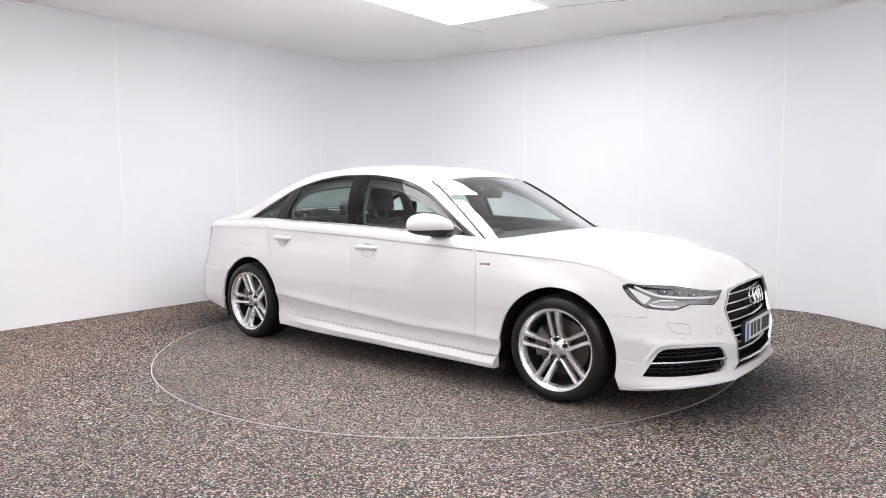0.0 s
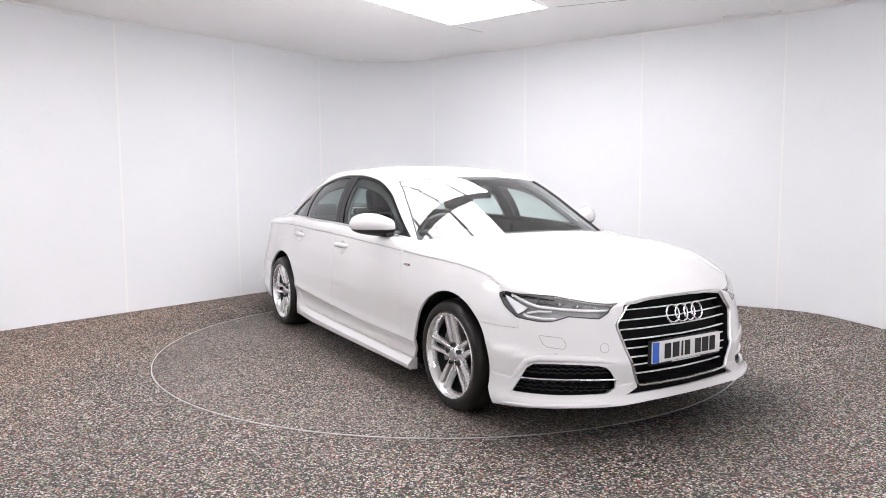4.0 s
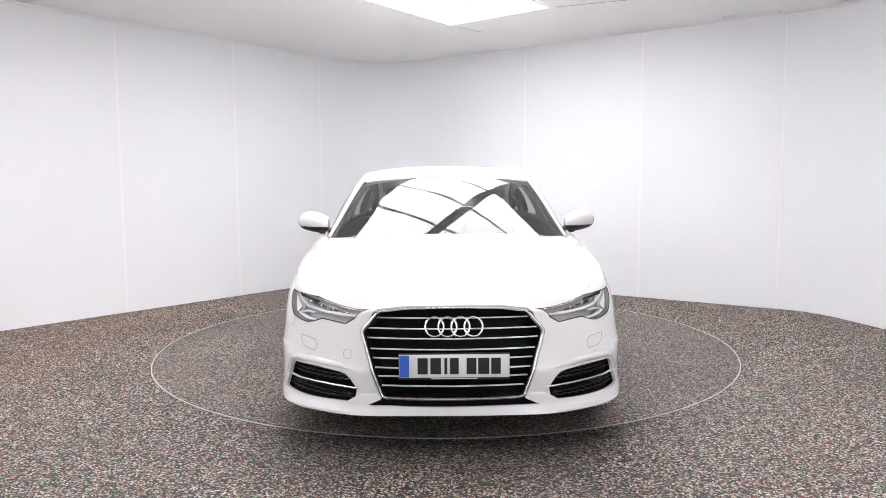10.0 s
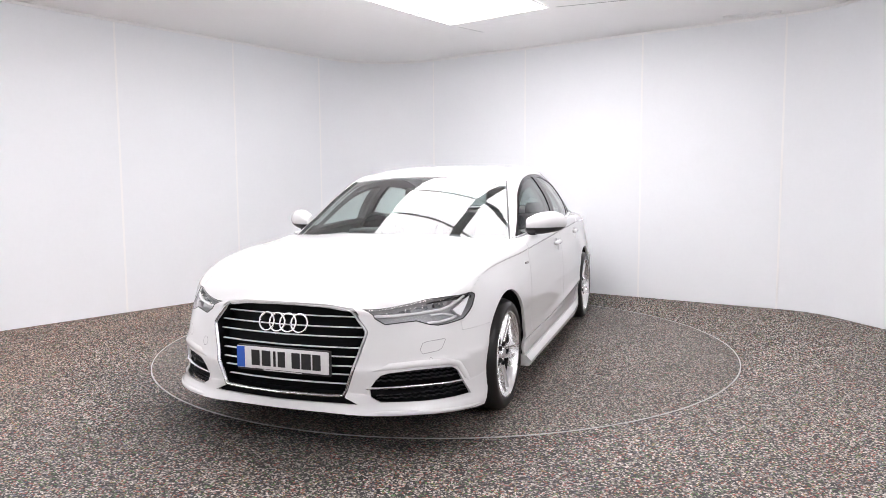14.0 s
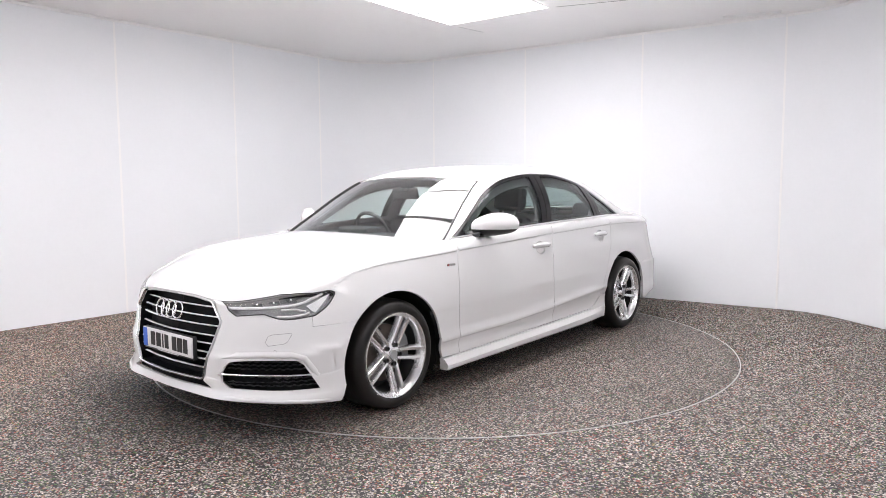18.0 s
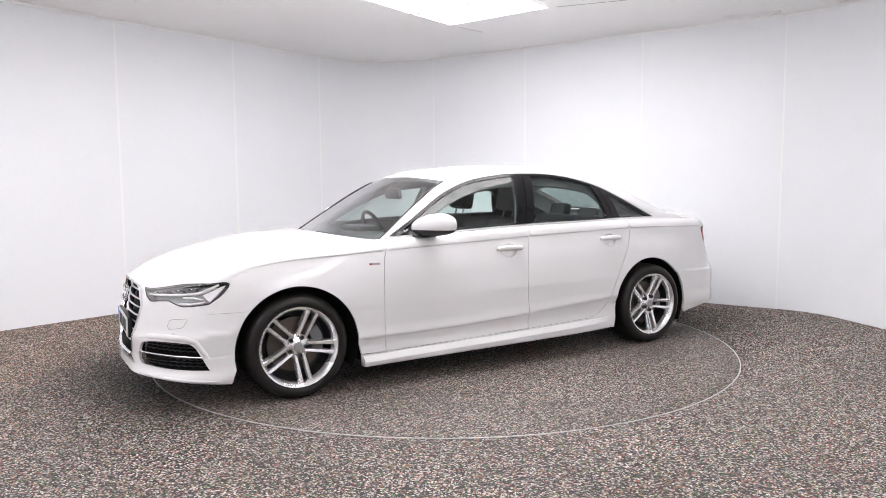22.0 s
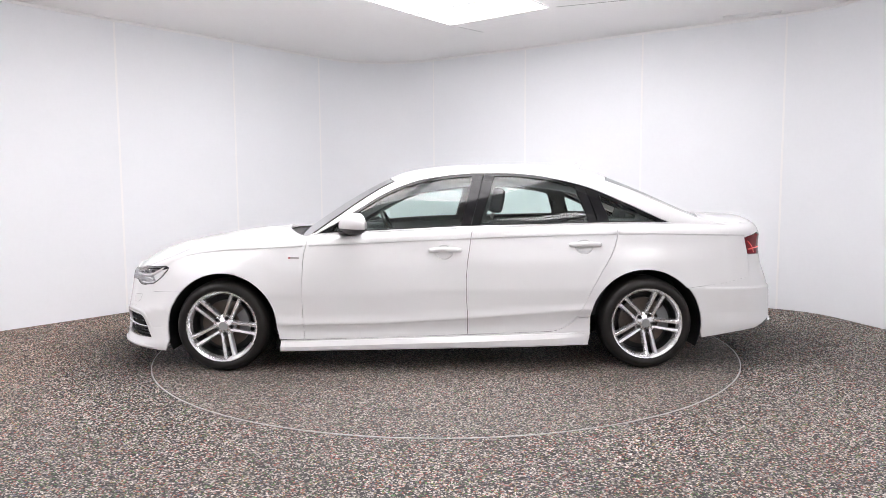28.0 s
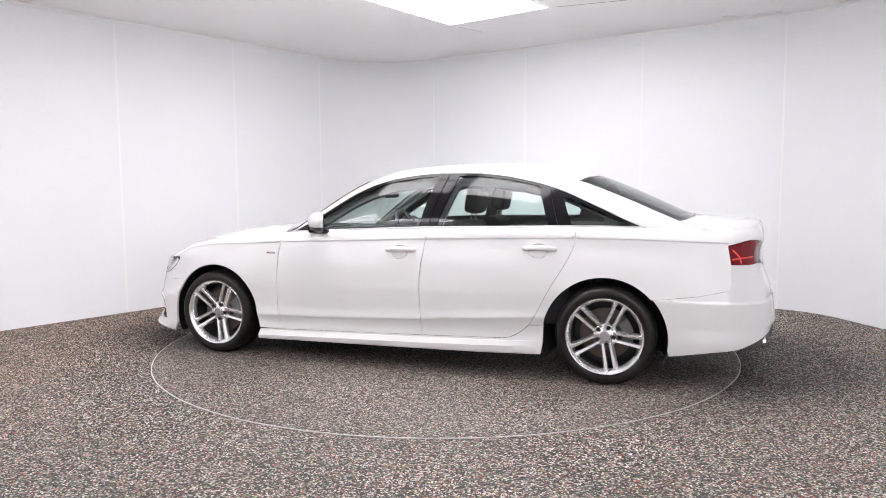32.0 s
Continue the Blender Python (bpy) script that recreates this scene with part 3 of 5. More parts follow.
def strew(line, step=0.02):
    """The open line with points no further apart than the step."""
    out = [line[0]]
    for a, b in zip(line, line[1:]):
        n = max(1, int(math.dist(a, b) / step))
        out += [(a[0] + (b[0] - a[0]) * k / n, a[1] + (b[1] - a[1]) * k / n) for k in range(1, n + 1)]
    return out


def inset(poly, d):
    """Shrinks an outline by d (grows it when d is negative)."""
    area = sum(poly[i - 1][0] * p[1] - p[0] * poly[i - 1][1] for i, p in enumerate(poly))
    sg = 1 if area > 0 else -1
    out = []
    for i, p in enumerate(poly):
        a, b = poly[i - 1], poly[(i + 1) % len(poly)]
        tx, ty = b[0] - a[0], b[1] - a[1]
        l = math.hypot(tx, ty) or 1
        out.append((p[0] - sg * ty / l * d, p[1] + sg * tx / l * d))
    return out


def inside(P, poly):
    P = np.asarray(P, float)
    q = np.asarray(poly, float)
    c = np.zeros(len(P), bool)
    x, y = P[:, 0], P[:, 1]
    for (x0, y0), (x1, y1) in zip(np.roll(q, 1, axis=0), q):
        hit = ((y0 > y) != (y1 > y)) & (x < (x1 - x0) * (y - y0) / ((y1 - y0) or 1e-12) + x0)
        c ^= hit
    return c


def panel_mesh(fmap, outline, holes=(), gap=0.0012, depth=0.016, step=0.035, sg=1, lift=0.0, both=False):
    """Mesh of a skin panel with folded edges; both joins it with its mirror image."""
    loops = [inset(dense(outline), gap)] + [inset(dense(h, 0.015), -gap) for h in holes]
    pts, edges = [], []
    for lp in loops:
        n0 = len(pts)
        pts += lp
        edges += [(n0 + i, n0 + (i + 1) % len(lp)) for i in range(len(lp))]
    A = np.array(loops[0])
    gx = np.arange(A[:, 0].min() + step * .5, A[:, 0].max(), step)
    gy = np.arange(A[:, 1].min() + step * .4, A[:, 1].max(), step * 0.8)
    g = np.array([(x, y) for x in gx for y in gy])
    if fmap is side_map:
        zc = pchip(SS, ZC, np.clip(gx, 0, S_END))
        cr = crease_k(gx)
        row = [np.stack([gx, zc + d], 1) for d in (-0.006, 0.0, 0.006)] + [np.stack([gx, zc * (cr + k)], 1) for k in (-.019, -.009, 0, .009, .019)]
        row += [np.stack([gx, zc * k], 1)[gx > 4.7] for k in (.592, .600, .606, .612, .622)]
        gz = np.interp(g[:, 0], gx, zc)
        far = (np.abs(g[:, 1] - gz) > 0.014) & (np.abs(g[:, 1] - np.interp(g[:, 0], gx, zc * cr)) > 0.026)
        g = np.concatenate([g[far]] + row)
    keep = inside(g, loops[0])
    for h in loops[1:]:
        keep &= ~inside(g, h)
    g = g[keep]
    B = np.array(pts)
    if len(g):
        d = np.sqrt(((g[:, None] - B[None]) ** 2).sum(-1)).min(1)
        g = g[d > 0.010]
        pts = pts + [tuple(q) for q in g]
    vs, _, fs, _, _, _ = delaunay_2d_cdt([Vector(q) for q in pts], edges, [], 0, 1e-6)
    V = np.array([tuple(v) for v in vs])
    cen = np.array([V[list(f)].mean(0) for f in fs])
    ok = inside(cen, loops[0])
    for h in loops[1:]:
        ok &= ~inside(cen, h)
    fs = [list(f) for f, o in zip(fs, ok) if o]
    P = fmap(V)
    e = 0.003
    W = np.clip(V, [0.004, -9], [S_END - 0.004, 9]) if fmap is side_map else V
    du = fmap(W + [e, 0]) - fmap(W - [e, 0])
    dv = fmap(W + [0, e]) - fmap(W - [0, e])
    N = np.cross(du, dv)
    N /= np.maximum(np.linalg.norm(N, axis=1), 1e-9)[:, None]
    out = P - np.array([-0.1, 0, 0.35])
    N *= np.where((N * out * [0.35, 1, 1]).sum(1) < 0, -1, 1)[:, None]
    P = P + N * lift
    if fmap is side_map:
        P[(V[:, 0] < 0.003) | (V[:, 0] > S_END - 0.003), 1] = 0
    # folded rim along the open borders
    cnt = {}
    for f in fs:
        for i in range(3):
            a, b = f[i], f[(i + 1) % 3]
            cnt.setdefault((min(a, b), max(a, b)), []).append((a, b))
    rim = [v[0] for v in cnt.values() if len(v) == 1]
    if both:
        rim = [(a, b) for a, b in rim if not (abs(P[a][1]) < 0.006 and abs(P[b][1]) < 0.006)]
        P[np.abs(P[:, 1]) < 0.006, 1] = 0
    verts, norms, faces = [tuple(q) for q in P], [tuple(q) for q in N], fs[:]
    if depth:
        m1, m2 = {}, {}
        for a, b in rim:
            for v in (a, b):
                if v not in m1:
                    m1[v] = len(verts)
                    verts.append(tuple(P[v]))
                    norms.append(None)
                    m2[v] = len(verts)
                    verts.append(tuple(P[v] - N[v] * depth))
                    norms.append(None)
            faces.append([m1[b], m1[a], m2[a], m2[b]])
    V3 = np.array(verts)
    F = [f[:] for f in faces]
    # orient the skin along its normals
    for f in F[:len(fs)]:
        a, b, c = V3[f[0]], V3[f[1]], V3[f[2]]
        if np.dot(np.cross(b - a, c - a), np.array(norms[f[0]])) < 0:
            f.reverse()
    if sg < 0:
        V3 = V3 * [1, -1, 1]
        norms = [None if n is None else (n[0], -n[1], n[2]) for n in norms]
        F = [f[::-1] for f in F]
    if both:
        n0 = len(V3)
        F = F + [[i + n0 for i in f[::-1]] for f in F]
        V3 = np.concatenate([V3, V3 * [1, -1, 1]])
        norms = norms + [None if n is None else (n[0], -n[1], n[2]) for n in norms]
    return V3, F, norms


def panel(name, material, parent, fmap, outline, label="", **kw):
    V3, F, norms = panel_mesh(fmap, outline, **kw)
    me = bpy.data.meshes.new(name)
    me.from_pydata([tuple(v) for v in V3], [], F)
    me.update()
    for p in me.polygons:
        p.use_smooth = True
    auto = [tuple(v.normal) for v in me.vertices]
    me.normals_split_custom_set_from_vertices([n if n is not None else auto[i] for i, n in enumerate(norms)])
    me.materials.append(material)
    ob = new(name, me)
    ob.parent = parent
    if label:
        ob["label"] = label
    return ob


def sz(*pts):
    """Outline from (s, z)."""
    return [flat_of(s, z) for s, z in pts]


def xz(*pts):
    """Outline from side-view (x, z)."""
    return [flat_of(s_of_x(x), z) for x, z in pts]


def upper(s0, s1, n=24):
    """The upper edge of the side chart from s0 to s1."""
    return [flat_of(s0 + (s1 - s0) * k / n, 9) for k in range(n + 1)]


def arch(cx, a0, a1, n=22, r=0.376, cz=0.305):
    """Wheel-arch edge between two angles (degrees, 0 towards the nose)."""
    return [flat_of(s_of_x(cx + r * math.cos(radians(a0 + (a1 - a0) * k / n))), cz + r * math.sin(radians(a0 + (a1 - a0) * k / n))) for k in range(n + 1)]


FX, RX = 1.455, -1.447
F_SEAM = xz((.891, .222), (.896, .3), (.901, .42), (.902, .53), (.901, .618), (.896, .72), (.889, .81), (.872, .87))
F_TOP = s_of_x(.862)
B_SEAM = xz((-.226, .249), (-.226, .38), (-.217, .52), (-.217, .63), (-.227, .75), (-.24, .83), (-.25, .895))
B_TOP = s_of_x(-.27)
R_SEAM = xz((-.80, .265), (-.85, .275), (-.892, .294), (-.935, .323), (-.974, .361), (-1.012, .42), (-1.046, .489), (-1.08, .555), (-1.117, .623), (-1.17, .71), (-1.219, .793), (-1.245, .85), (-1.259, .90), (-1.262, .935))
R_TOP = s_of_x(-1.255)
LAMP_TOP = [flat_of(.43, 9), flat_of(.52, 9), flat_of(.62, 9), flat_of(.72, 9), flat_of(.79, 9), flat_of(.86, 8.62), flat_of(.93, 8.32), flat_of(.99, 8.13), flat_of(1.05, 8.04), flat_of(1.10, .726)]
LAMP_TIP = sz((1.125, .716), (1.12, .70), (1.08, .657), (1.04, .63), (.995, .603))
LAMP_LOW = sz((.94, .594), (.89, .588), (.83, .585), (.79, .59), (.76, .598), (.71, .613), (.63, .608), (.545, .602), (.492, .632))
TAIL = [flat_of(5.165, .893), flat_of(5.25, .905), flat_of(5.36, 8.15), flat_of(5.5, 8.1), flat_of(5.66, .895), flat_of(5.70, .86), flat_of(5.66, .80), flat_of(5.52, .775), flat_of(5.36, .770), flat_of(5.185, .776)]
RB_SEAM = [flat_of(5.183, .66), flat_of(5.155, .622), flat_of(4.98, .587), flat_of(4.73, .559)]


VENT = sz((.50, .345), (.525, .368), (.56, .377), (.64, .383), (.72, .386), (.80, .386), (.885, .382), (.92, .36), (1.0, .232), (.75, .232), (.52, .236), (.475, .262), (.468, .30))


def build_skin(car):
    # front bumper, both halves in one piece
    bump = sz((0, .181), (.28, .179), (.43, .178), (.69, .176), (.86, .167), (1.01, .155), (1.118, .147)) + arch(FX, -12, 41.8, 12, .377) + \
        sz((.977, .549), (.976, .599)) + LAMP_LOW + [LAMP_TOP[0]] + upper(.42, .375, 4) + \
        sz((.41, .634), (.447, .593), (.459, .574), (.457, .556), (.400, .404), (.360, .288), (.345, .258), (.352, .252), (.412, .224), (.2, .222), (0, .222))
    vent = VENT
    panel("front_bumper", PAINT, car, side_map, bump, "white front bumper with a sharp lower lip", holes=[vent], both=True, step=0.03, gap=0.0003)
    fend = arch(FX, 41.8, 178, 30) + xz((1.078, .30), (1.062, .225)) + F_SEAM + upper(F_TOP, .79, 26) + LAMP_TOP[5:] + LAMP_TIP + sz((.976, .599), (.977, .549))
    fdoor = F_SEAM + upper(F_TOP, B_TOP, 26) + B_SEAM[::-1]
    rdoor = B_SEAM + upper(B_TOP, R_TOP, 24) + R_SEAM[::-1]
    quar = [R_SEAM[i] for i in range(4, 14)] + upper(R_TOP, 5.55, 36) + [TAIL[4], TAIL[3], TAIL[2], TAIL[1], TAIL[0], TAIL[-1]] + RB_SEAM + arch(RX, 138, 8, 28, .384, .302)[:] + xz((-1.05, .362))
    sill = xz((1.052, .149), (.3, .156), (-.4, .164), (-1.052, .172), (-1.066, .25), (-1.068, .3585), (-.975, .3598), (-.9355, .3219), (-.8925, .2929), (-.85, .274), (-.80, .264), (-.5, .2565), (-.226, .2475), (.3, .2365), (.891, .2205), (1.055, .218))
    dishes = {}
    for nm, hx, hz in (("f", -.075, .829), ("r", -1.037, .857)):
        s0 = s_of_x(hx)
        dishes[nm] = [flat_of(s0 - .008 + .060 * math.cos(a), hz - .013 + .046 * math.sin(a)) for a in [2 * math.pi * k / 24 for k in range(24)]]
    for sg in (1, -1):
        panel("front_wing", PAINT, car, side_map, fend, sg=sg)
        d1 = panel("front_door", PAINT, car, side_map, fdoor, "white front door with a body-coloured handle", holes=[dishes["f"]], sg=sg, gap=0.0018)
        d2 = panel("rear_door", PAINT, car, side_map, rdoor, "white rear door with a body-coloured handle", holes=[dishes["r"]], sg=sg, gap=0.0018)
        panel("rear_quarter_panel", PAINT, car, side_map, quar, sg=sg)
        panel("side_skirt", PAINT, car, side_map, sill, sg=sg, depth=0.03, lift=0.003, gap=.0004)
        bm = bmesh.new()
        xs = np.linspace(1.052, -1.035, 60)
        zt = np.interp(-xs, (-1.052, -.891, -.3, .226, .5, .85, 1.035), (.214, .215, .230, .240, .248, .256, .262))
        zb = np.interp(-xs, (-1.052, 1.052), (.147, .170))
        y0 = side_map(np.array([(s_of_x(x), z) for x, z in zip(xs, zt)]))[:, 1]
        o = .004 + .034 * np.clip((xs + 1.045) / .45, 0, 1) ** .6
        rows = []
        for dy, z in ((y0 - .01, zt), (y0 + .010, zt - .004), (y0 + o * .9, zt - .030), (y0 + o, zt - .036), (y0 + o - .004, zb + .010), (y0 + o - .012, zb), (y0 - .03, zb)):
            rows.append([(x, y * sg, h) for x, y, h in zip(xs, dy, z)])
        vs = grid_faces(bm, rows)
        for k in (0, -1):
            bm.faces.new([r[k] for r in vs])
        part("skirt_blade", bm, PAINT, car, "white ledge along the side skirt", angle=25)
        # ledge of the front lip and raised edge over the corner vent
        bm = bmesh.new()
        offset_strip(bm, [(.43 + .66 * k / 24, .190 - .028 * (k / 24) ** 2) for k in range(25)], .016, .006, side_map, sg, fade=6)
        part("front_lip", bm, PAINT, car, "thin ledge of the front lip", angle=0)
        bm = bmesh.new()
        offset_strip(bm, strew([(.455, .400), (.56, .407), (.72, .414), (.86, .412), (.925, .392), (.985, .31), (1.035, .235)]), .030, .0035, side_map, sg, fade=8)
        part("vent_surround", bm, PAINT, car, "raised edge round the corner vent", angle=0)
        for d, nm, hx, hz in ((d1, "f", -.075, .829), (d2, "r", -1.037, .857)):
            build_handle(d, s_of_x(hx), hz, dishes[nm], sg)
    rear = RB_SEAM[::-1] + [TAIL[-1], TAIL[-2], TAIL[-3]] + sz((5.70, .755), (5.85, .73), (S_END, .725), (S_END, .385), (5.75, .38), (5.6, .366), (5.42, .33), (5.30, .295), (5.22, .267), (5.03, .241), (4.815, .213)) + arch(RX, 188, 139, 14, .392, .302)
    panel("rear_bumper", PAINT, car, side_map, rear, "white rear bumper", both=True, gap=0.0002)
    panel("diffuser", VALANCE, car, side_map, sz((5.225, .263), (5.30, .290), (5.42, .325), (5.6, .361), (5.75, .375), (S_END, .38), (S_END, .30), (5.6, .295), (5.45, .285), (5.32, .266)), "dark grey lower rear valance", both=True, lift=-0.006)
    boot = [TAIL[4], TAIL[5], TAIL[6]] + sz((5.70, .76), (5.85, .735), (S_END, .73)) + upper(S_END, 5.56, 8)
    panel("boot_lid_back", PAINT, car, side_map, boot, both=True)
    # bonnet
    t = np.array(TOP)[::-1]

    def half_width(x):
        return float(pchip(t[:, 0], t[:, 2], np.array([x]))[0])
    edge = [(x, 0.7) for x in np.linspace(2.265, .885, 44)]
    rear_edge = [(.885 + 0.245 * (1 - (v / 0.7) ** 2) ** 0.9, v) for v in np.linspace(0.68, 0, 16)]
    bon = [(2.285, 0), (2.283, 0.4)] + edge + rear_edge
    panel("bonnet", PAINT, car, top_map(bonnet_at), bon, "white bonnet with soft creases", both=True, gap=0.0007, depth=0.02)
    base = [(v, .875 + .25 * (1 - (v / .7) ** 2) ** .9) for v in np.linspace(0, .66, 12)]
    panel("scuttle", BLACK, car, top_map(bonnet_at), [(x + .03, v) for v, x in base] + [(x - .19, v) for v, x in base[::-1]], "black plastic cowl below the windscreen", both=True, lift=-0.03)

    # added grey strips under the shut lines, so their gaps show grey, not black
    for nm, s0, s1 in (("bonnet_gap_filler", .42, s_of_x(.9)), ("boot_gap_filler", s_of_x(-2.0), S_END - .02)):
        for sg in (1, -1):
            bm = bmesh.new()
            P = side_map(np.array([flat_of(q, 9) for q in np.linspace(s0, s1, 70)]))
            tube(bm, [(p[0] - .002, (p[1] - .002) * sg, p[2] - .009) for p in P], .007, 6)
            part(nm, bm, SEAMGREY, car, "grey filler strip added below the shut line", angle=0)
    # roof, pillars and glass
    def roofline(x0, x1, v, n=24):
        return [(x0 + (x1 - x0) * k / n, v) for k in range(n + 1)]

    def screen_v(x):
        return float(np.interp(x, [.28, .33, .5, .86], [.650, .663, .679, .687]))

    def screen_side(x0, x1, d=0.0, n=24):
        return [(x0 + (x1 - x0) * k / n, screen_v(x0 + (x1 - x0) * k / n) + d) for k in range(n + 1)]
    g0 = .35
    foot = [(x + .025, v) for v, x in base]
    head = [(.298, .6), (.333, .4), (g0, 0)]
    screen = foot + screen_side(.865, .288) + head
    panel("windscreen", SCREEN, car, top_map(roof_at), screen, "clear windscreen mirroring the light panels", both=True, depth=0, lift=-0.003).visible_shadow = False
    ring = screen + [(g0 + .028, 0), (.358, .4), (.325, .595)] + screen_side(.325, .85, -.016) + [(x - .028, v) for v, x in base[::-1]]
    panel("windscreen_border", BLACK, car, top_map(roof_at), ring, "black ceramic border of the windscreen", both=True, depth=0, lift=-0.007)
    for sg in (1, -1):
        bm = bmesh.new()
        q = np.array(screen_side(.885, .285, .0015, 30))
        P = roof_at(q[:, 0], q[:, 1] / .7)
        tube(bm, [(p[0] + .001, p[1] * sg, p[2] + .002) for p in P], .0055, 8)
        part("windscreen_trim", bm, BLACK, car, "black rubber strip along the windscreen", angle=0)
    roof = [(g0 - .004, 0), (.329, .4), (.294, .6), (.274, .652)] + roofline(.268, -1.24, .7) + [(-1.243, .62), (-1.318, .3), (-1.333, 0)]
    panel("roof", PAINT, car, top_map(roof_at), roof, both=True, gap=0.001, step=0.045)
    rg = [(-1.337, 0), (-1.322, .3), (-1.248, .62)] + roofline(-1.258, -1.88, .645) + [(-1.93, .5), (-1.968, .3), (-1.985, 0)]
    panel("rear_window", REARGLASS, car, top_map(roof_at), rg, "grey-green heated rear window", both=True, depth=0, lift=-0.003).visible_shadow = False
    rim = rg + [(-1.955, 0), (-1.94, .3), (-1.90, .5)] + roofline(-1.86, -1.285, .620) + [(-1.35, .3), (-1.365, 0)]
    panel("rear_window_border", BLACK, car, top_map(roof_at), rim, "black border of the rear window", both=True, depth=0, lift=-0.007)
    for sg in (1, -1):
        panel("windscreen_pillar", PAINT, car, top_map(roof_at), screen_side(.885, .285, .003) + [(.272, .655), (.266, .7)] + roofline(.268, .90, .7)[1:], sg=sg, gap=0.0006, depth=0.02)
        panel("rear_pillar", PAINT, car, top_map(deck_at), [(-1.243, .64)] + roofline(-1.258, -1.878, .648) + roofline(-1.89, -2.2, .648, 10) + roofline(-2.22, -1.242, .7), sg=sg, gap=0.0005, depth=0.02)
    blid = [(-1.992, 0), (-1.975, .3), (-1.937, .5), (-1.888, .6465)] + roofline(-1.89, -2.202, .6465, 10) + roofline(-2.224, -2.395, .7, 12) + [(-2.403, .5), (-2.407, .2), (-2.408, 0)]
    panel("boot_lid", PAINT, car, top_map(deck_at), blid, "white boot lid with a lip spoiler edge", both=True, gap=0.001)


def build_handle(door, s0, z, dish, sg):
    """Pull handle over its scoop."""
    D = np.array(dish)
    c = D.mean(0)
    rows = []
    for f, d in ((1.02, -0.001), (0.92, -0.006), (0.75, -0.011), (0.4, -0.015), (0.02, -0.016)):
        q = c + (D - c) * f
        P = side_map(q)
        P[:, 1] += d
        rows.append([(p[0], p[1] * sg, p[2]) for p in P])
    bm = bmesh.new()
    grid_faces(bm, rows, close=True)
    part("handle_scoop", bm, PAINT, door, angle=0)
    P = side_map(np.array([(s0 + u, z + .006 * (1 - (u / .11) ** 2)) for u in np.linspace(-.108, .108, 15)]))
    P[:, 1] += 0.018 - 0.016 * (np.linspace(-1, 1, 15) ** 6)
    bm = bmesh.new()
    tube(bm, [(p[0], p[1] * sg, p[2]) for p in P], [0.010 + 0.006 * (1 - abs(u) ** 4) for u in np.linspace(-1, 1, 15)], 10, flat=1.2)
    part("door_handle", bm, PAINT, door, "body-coloured pull handle", angle=0)


# ---- side windows ----
WIN_TOP = [(.83, .934), (.75, .975), (.674, 1.018), (.512, 1.117), (.352, 1.213), (.192, 1.280), (.08, 1.311), (-.047, 1.331), (-.18, 1.346), (-.324, 1.353), (-.523, 1.352), (-.721, 1.335), (-.919, 1.298),
           (-1.079, 1.255), (-1.2, 1.208), (-1.319, 1.154), (-1.42, 1.108), (-1.519, 1.061), (-1.6, 1.024), (-1.665, .998)]


def win_top(x):
    w = np.array(WIN_TOP)[::-1]
    return float(pchip(w[:, 0], w[:, 1], np.array([x]))[0])


def belt_z(x):
    return float(belt_at(np.array([x]))[0, 2])


def top_run(x0, x1, drop, n=18):
    return [(x0 + (x1 - x0) * k / n, win_top(x0 + (x1 - x0) * k / n) - drop) for k in range(n + 1)]


def belt_run(x0, x1, up, n=12):
    return [(x0 + (x1 - x0) * k / n, belt_z(x0 + (x1 - x0) * k / n) + up) for k in range(n + 1)]


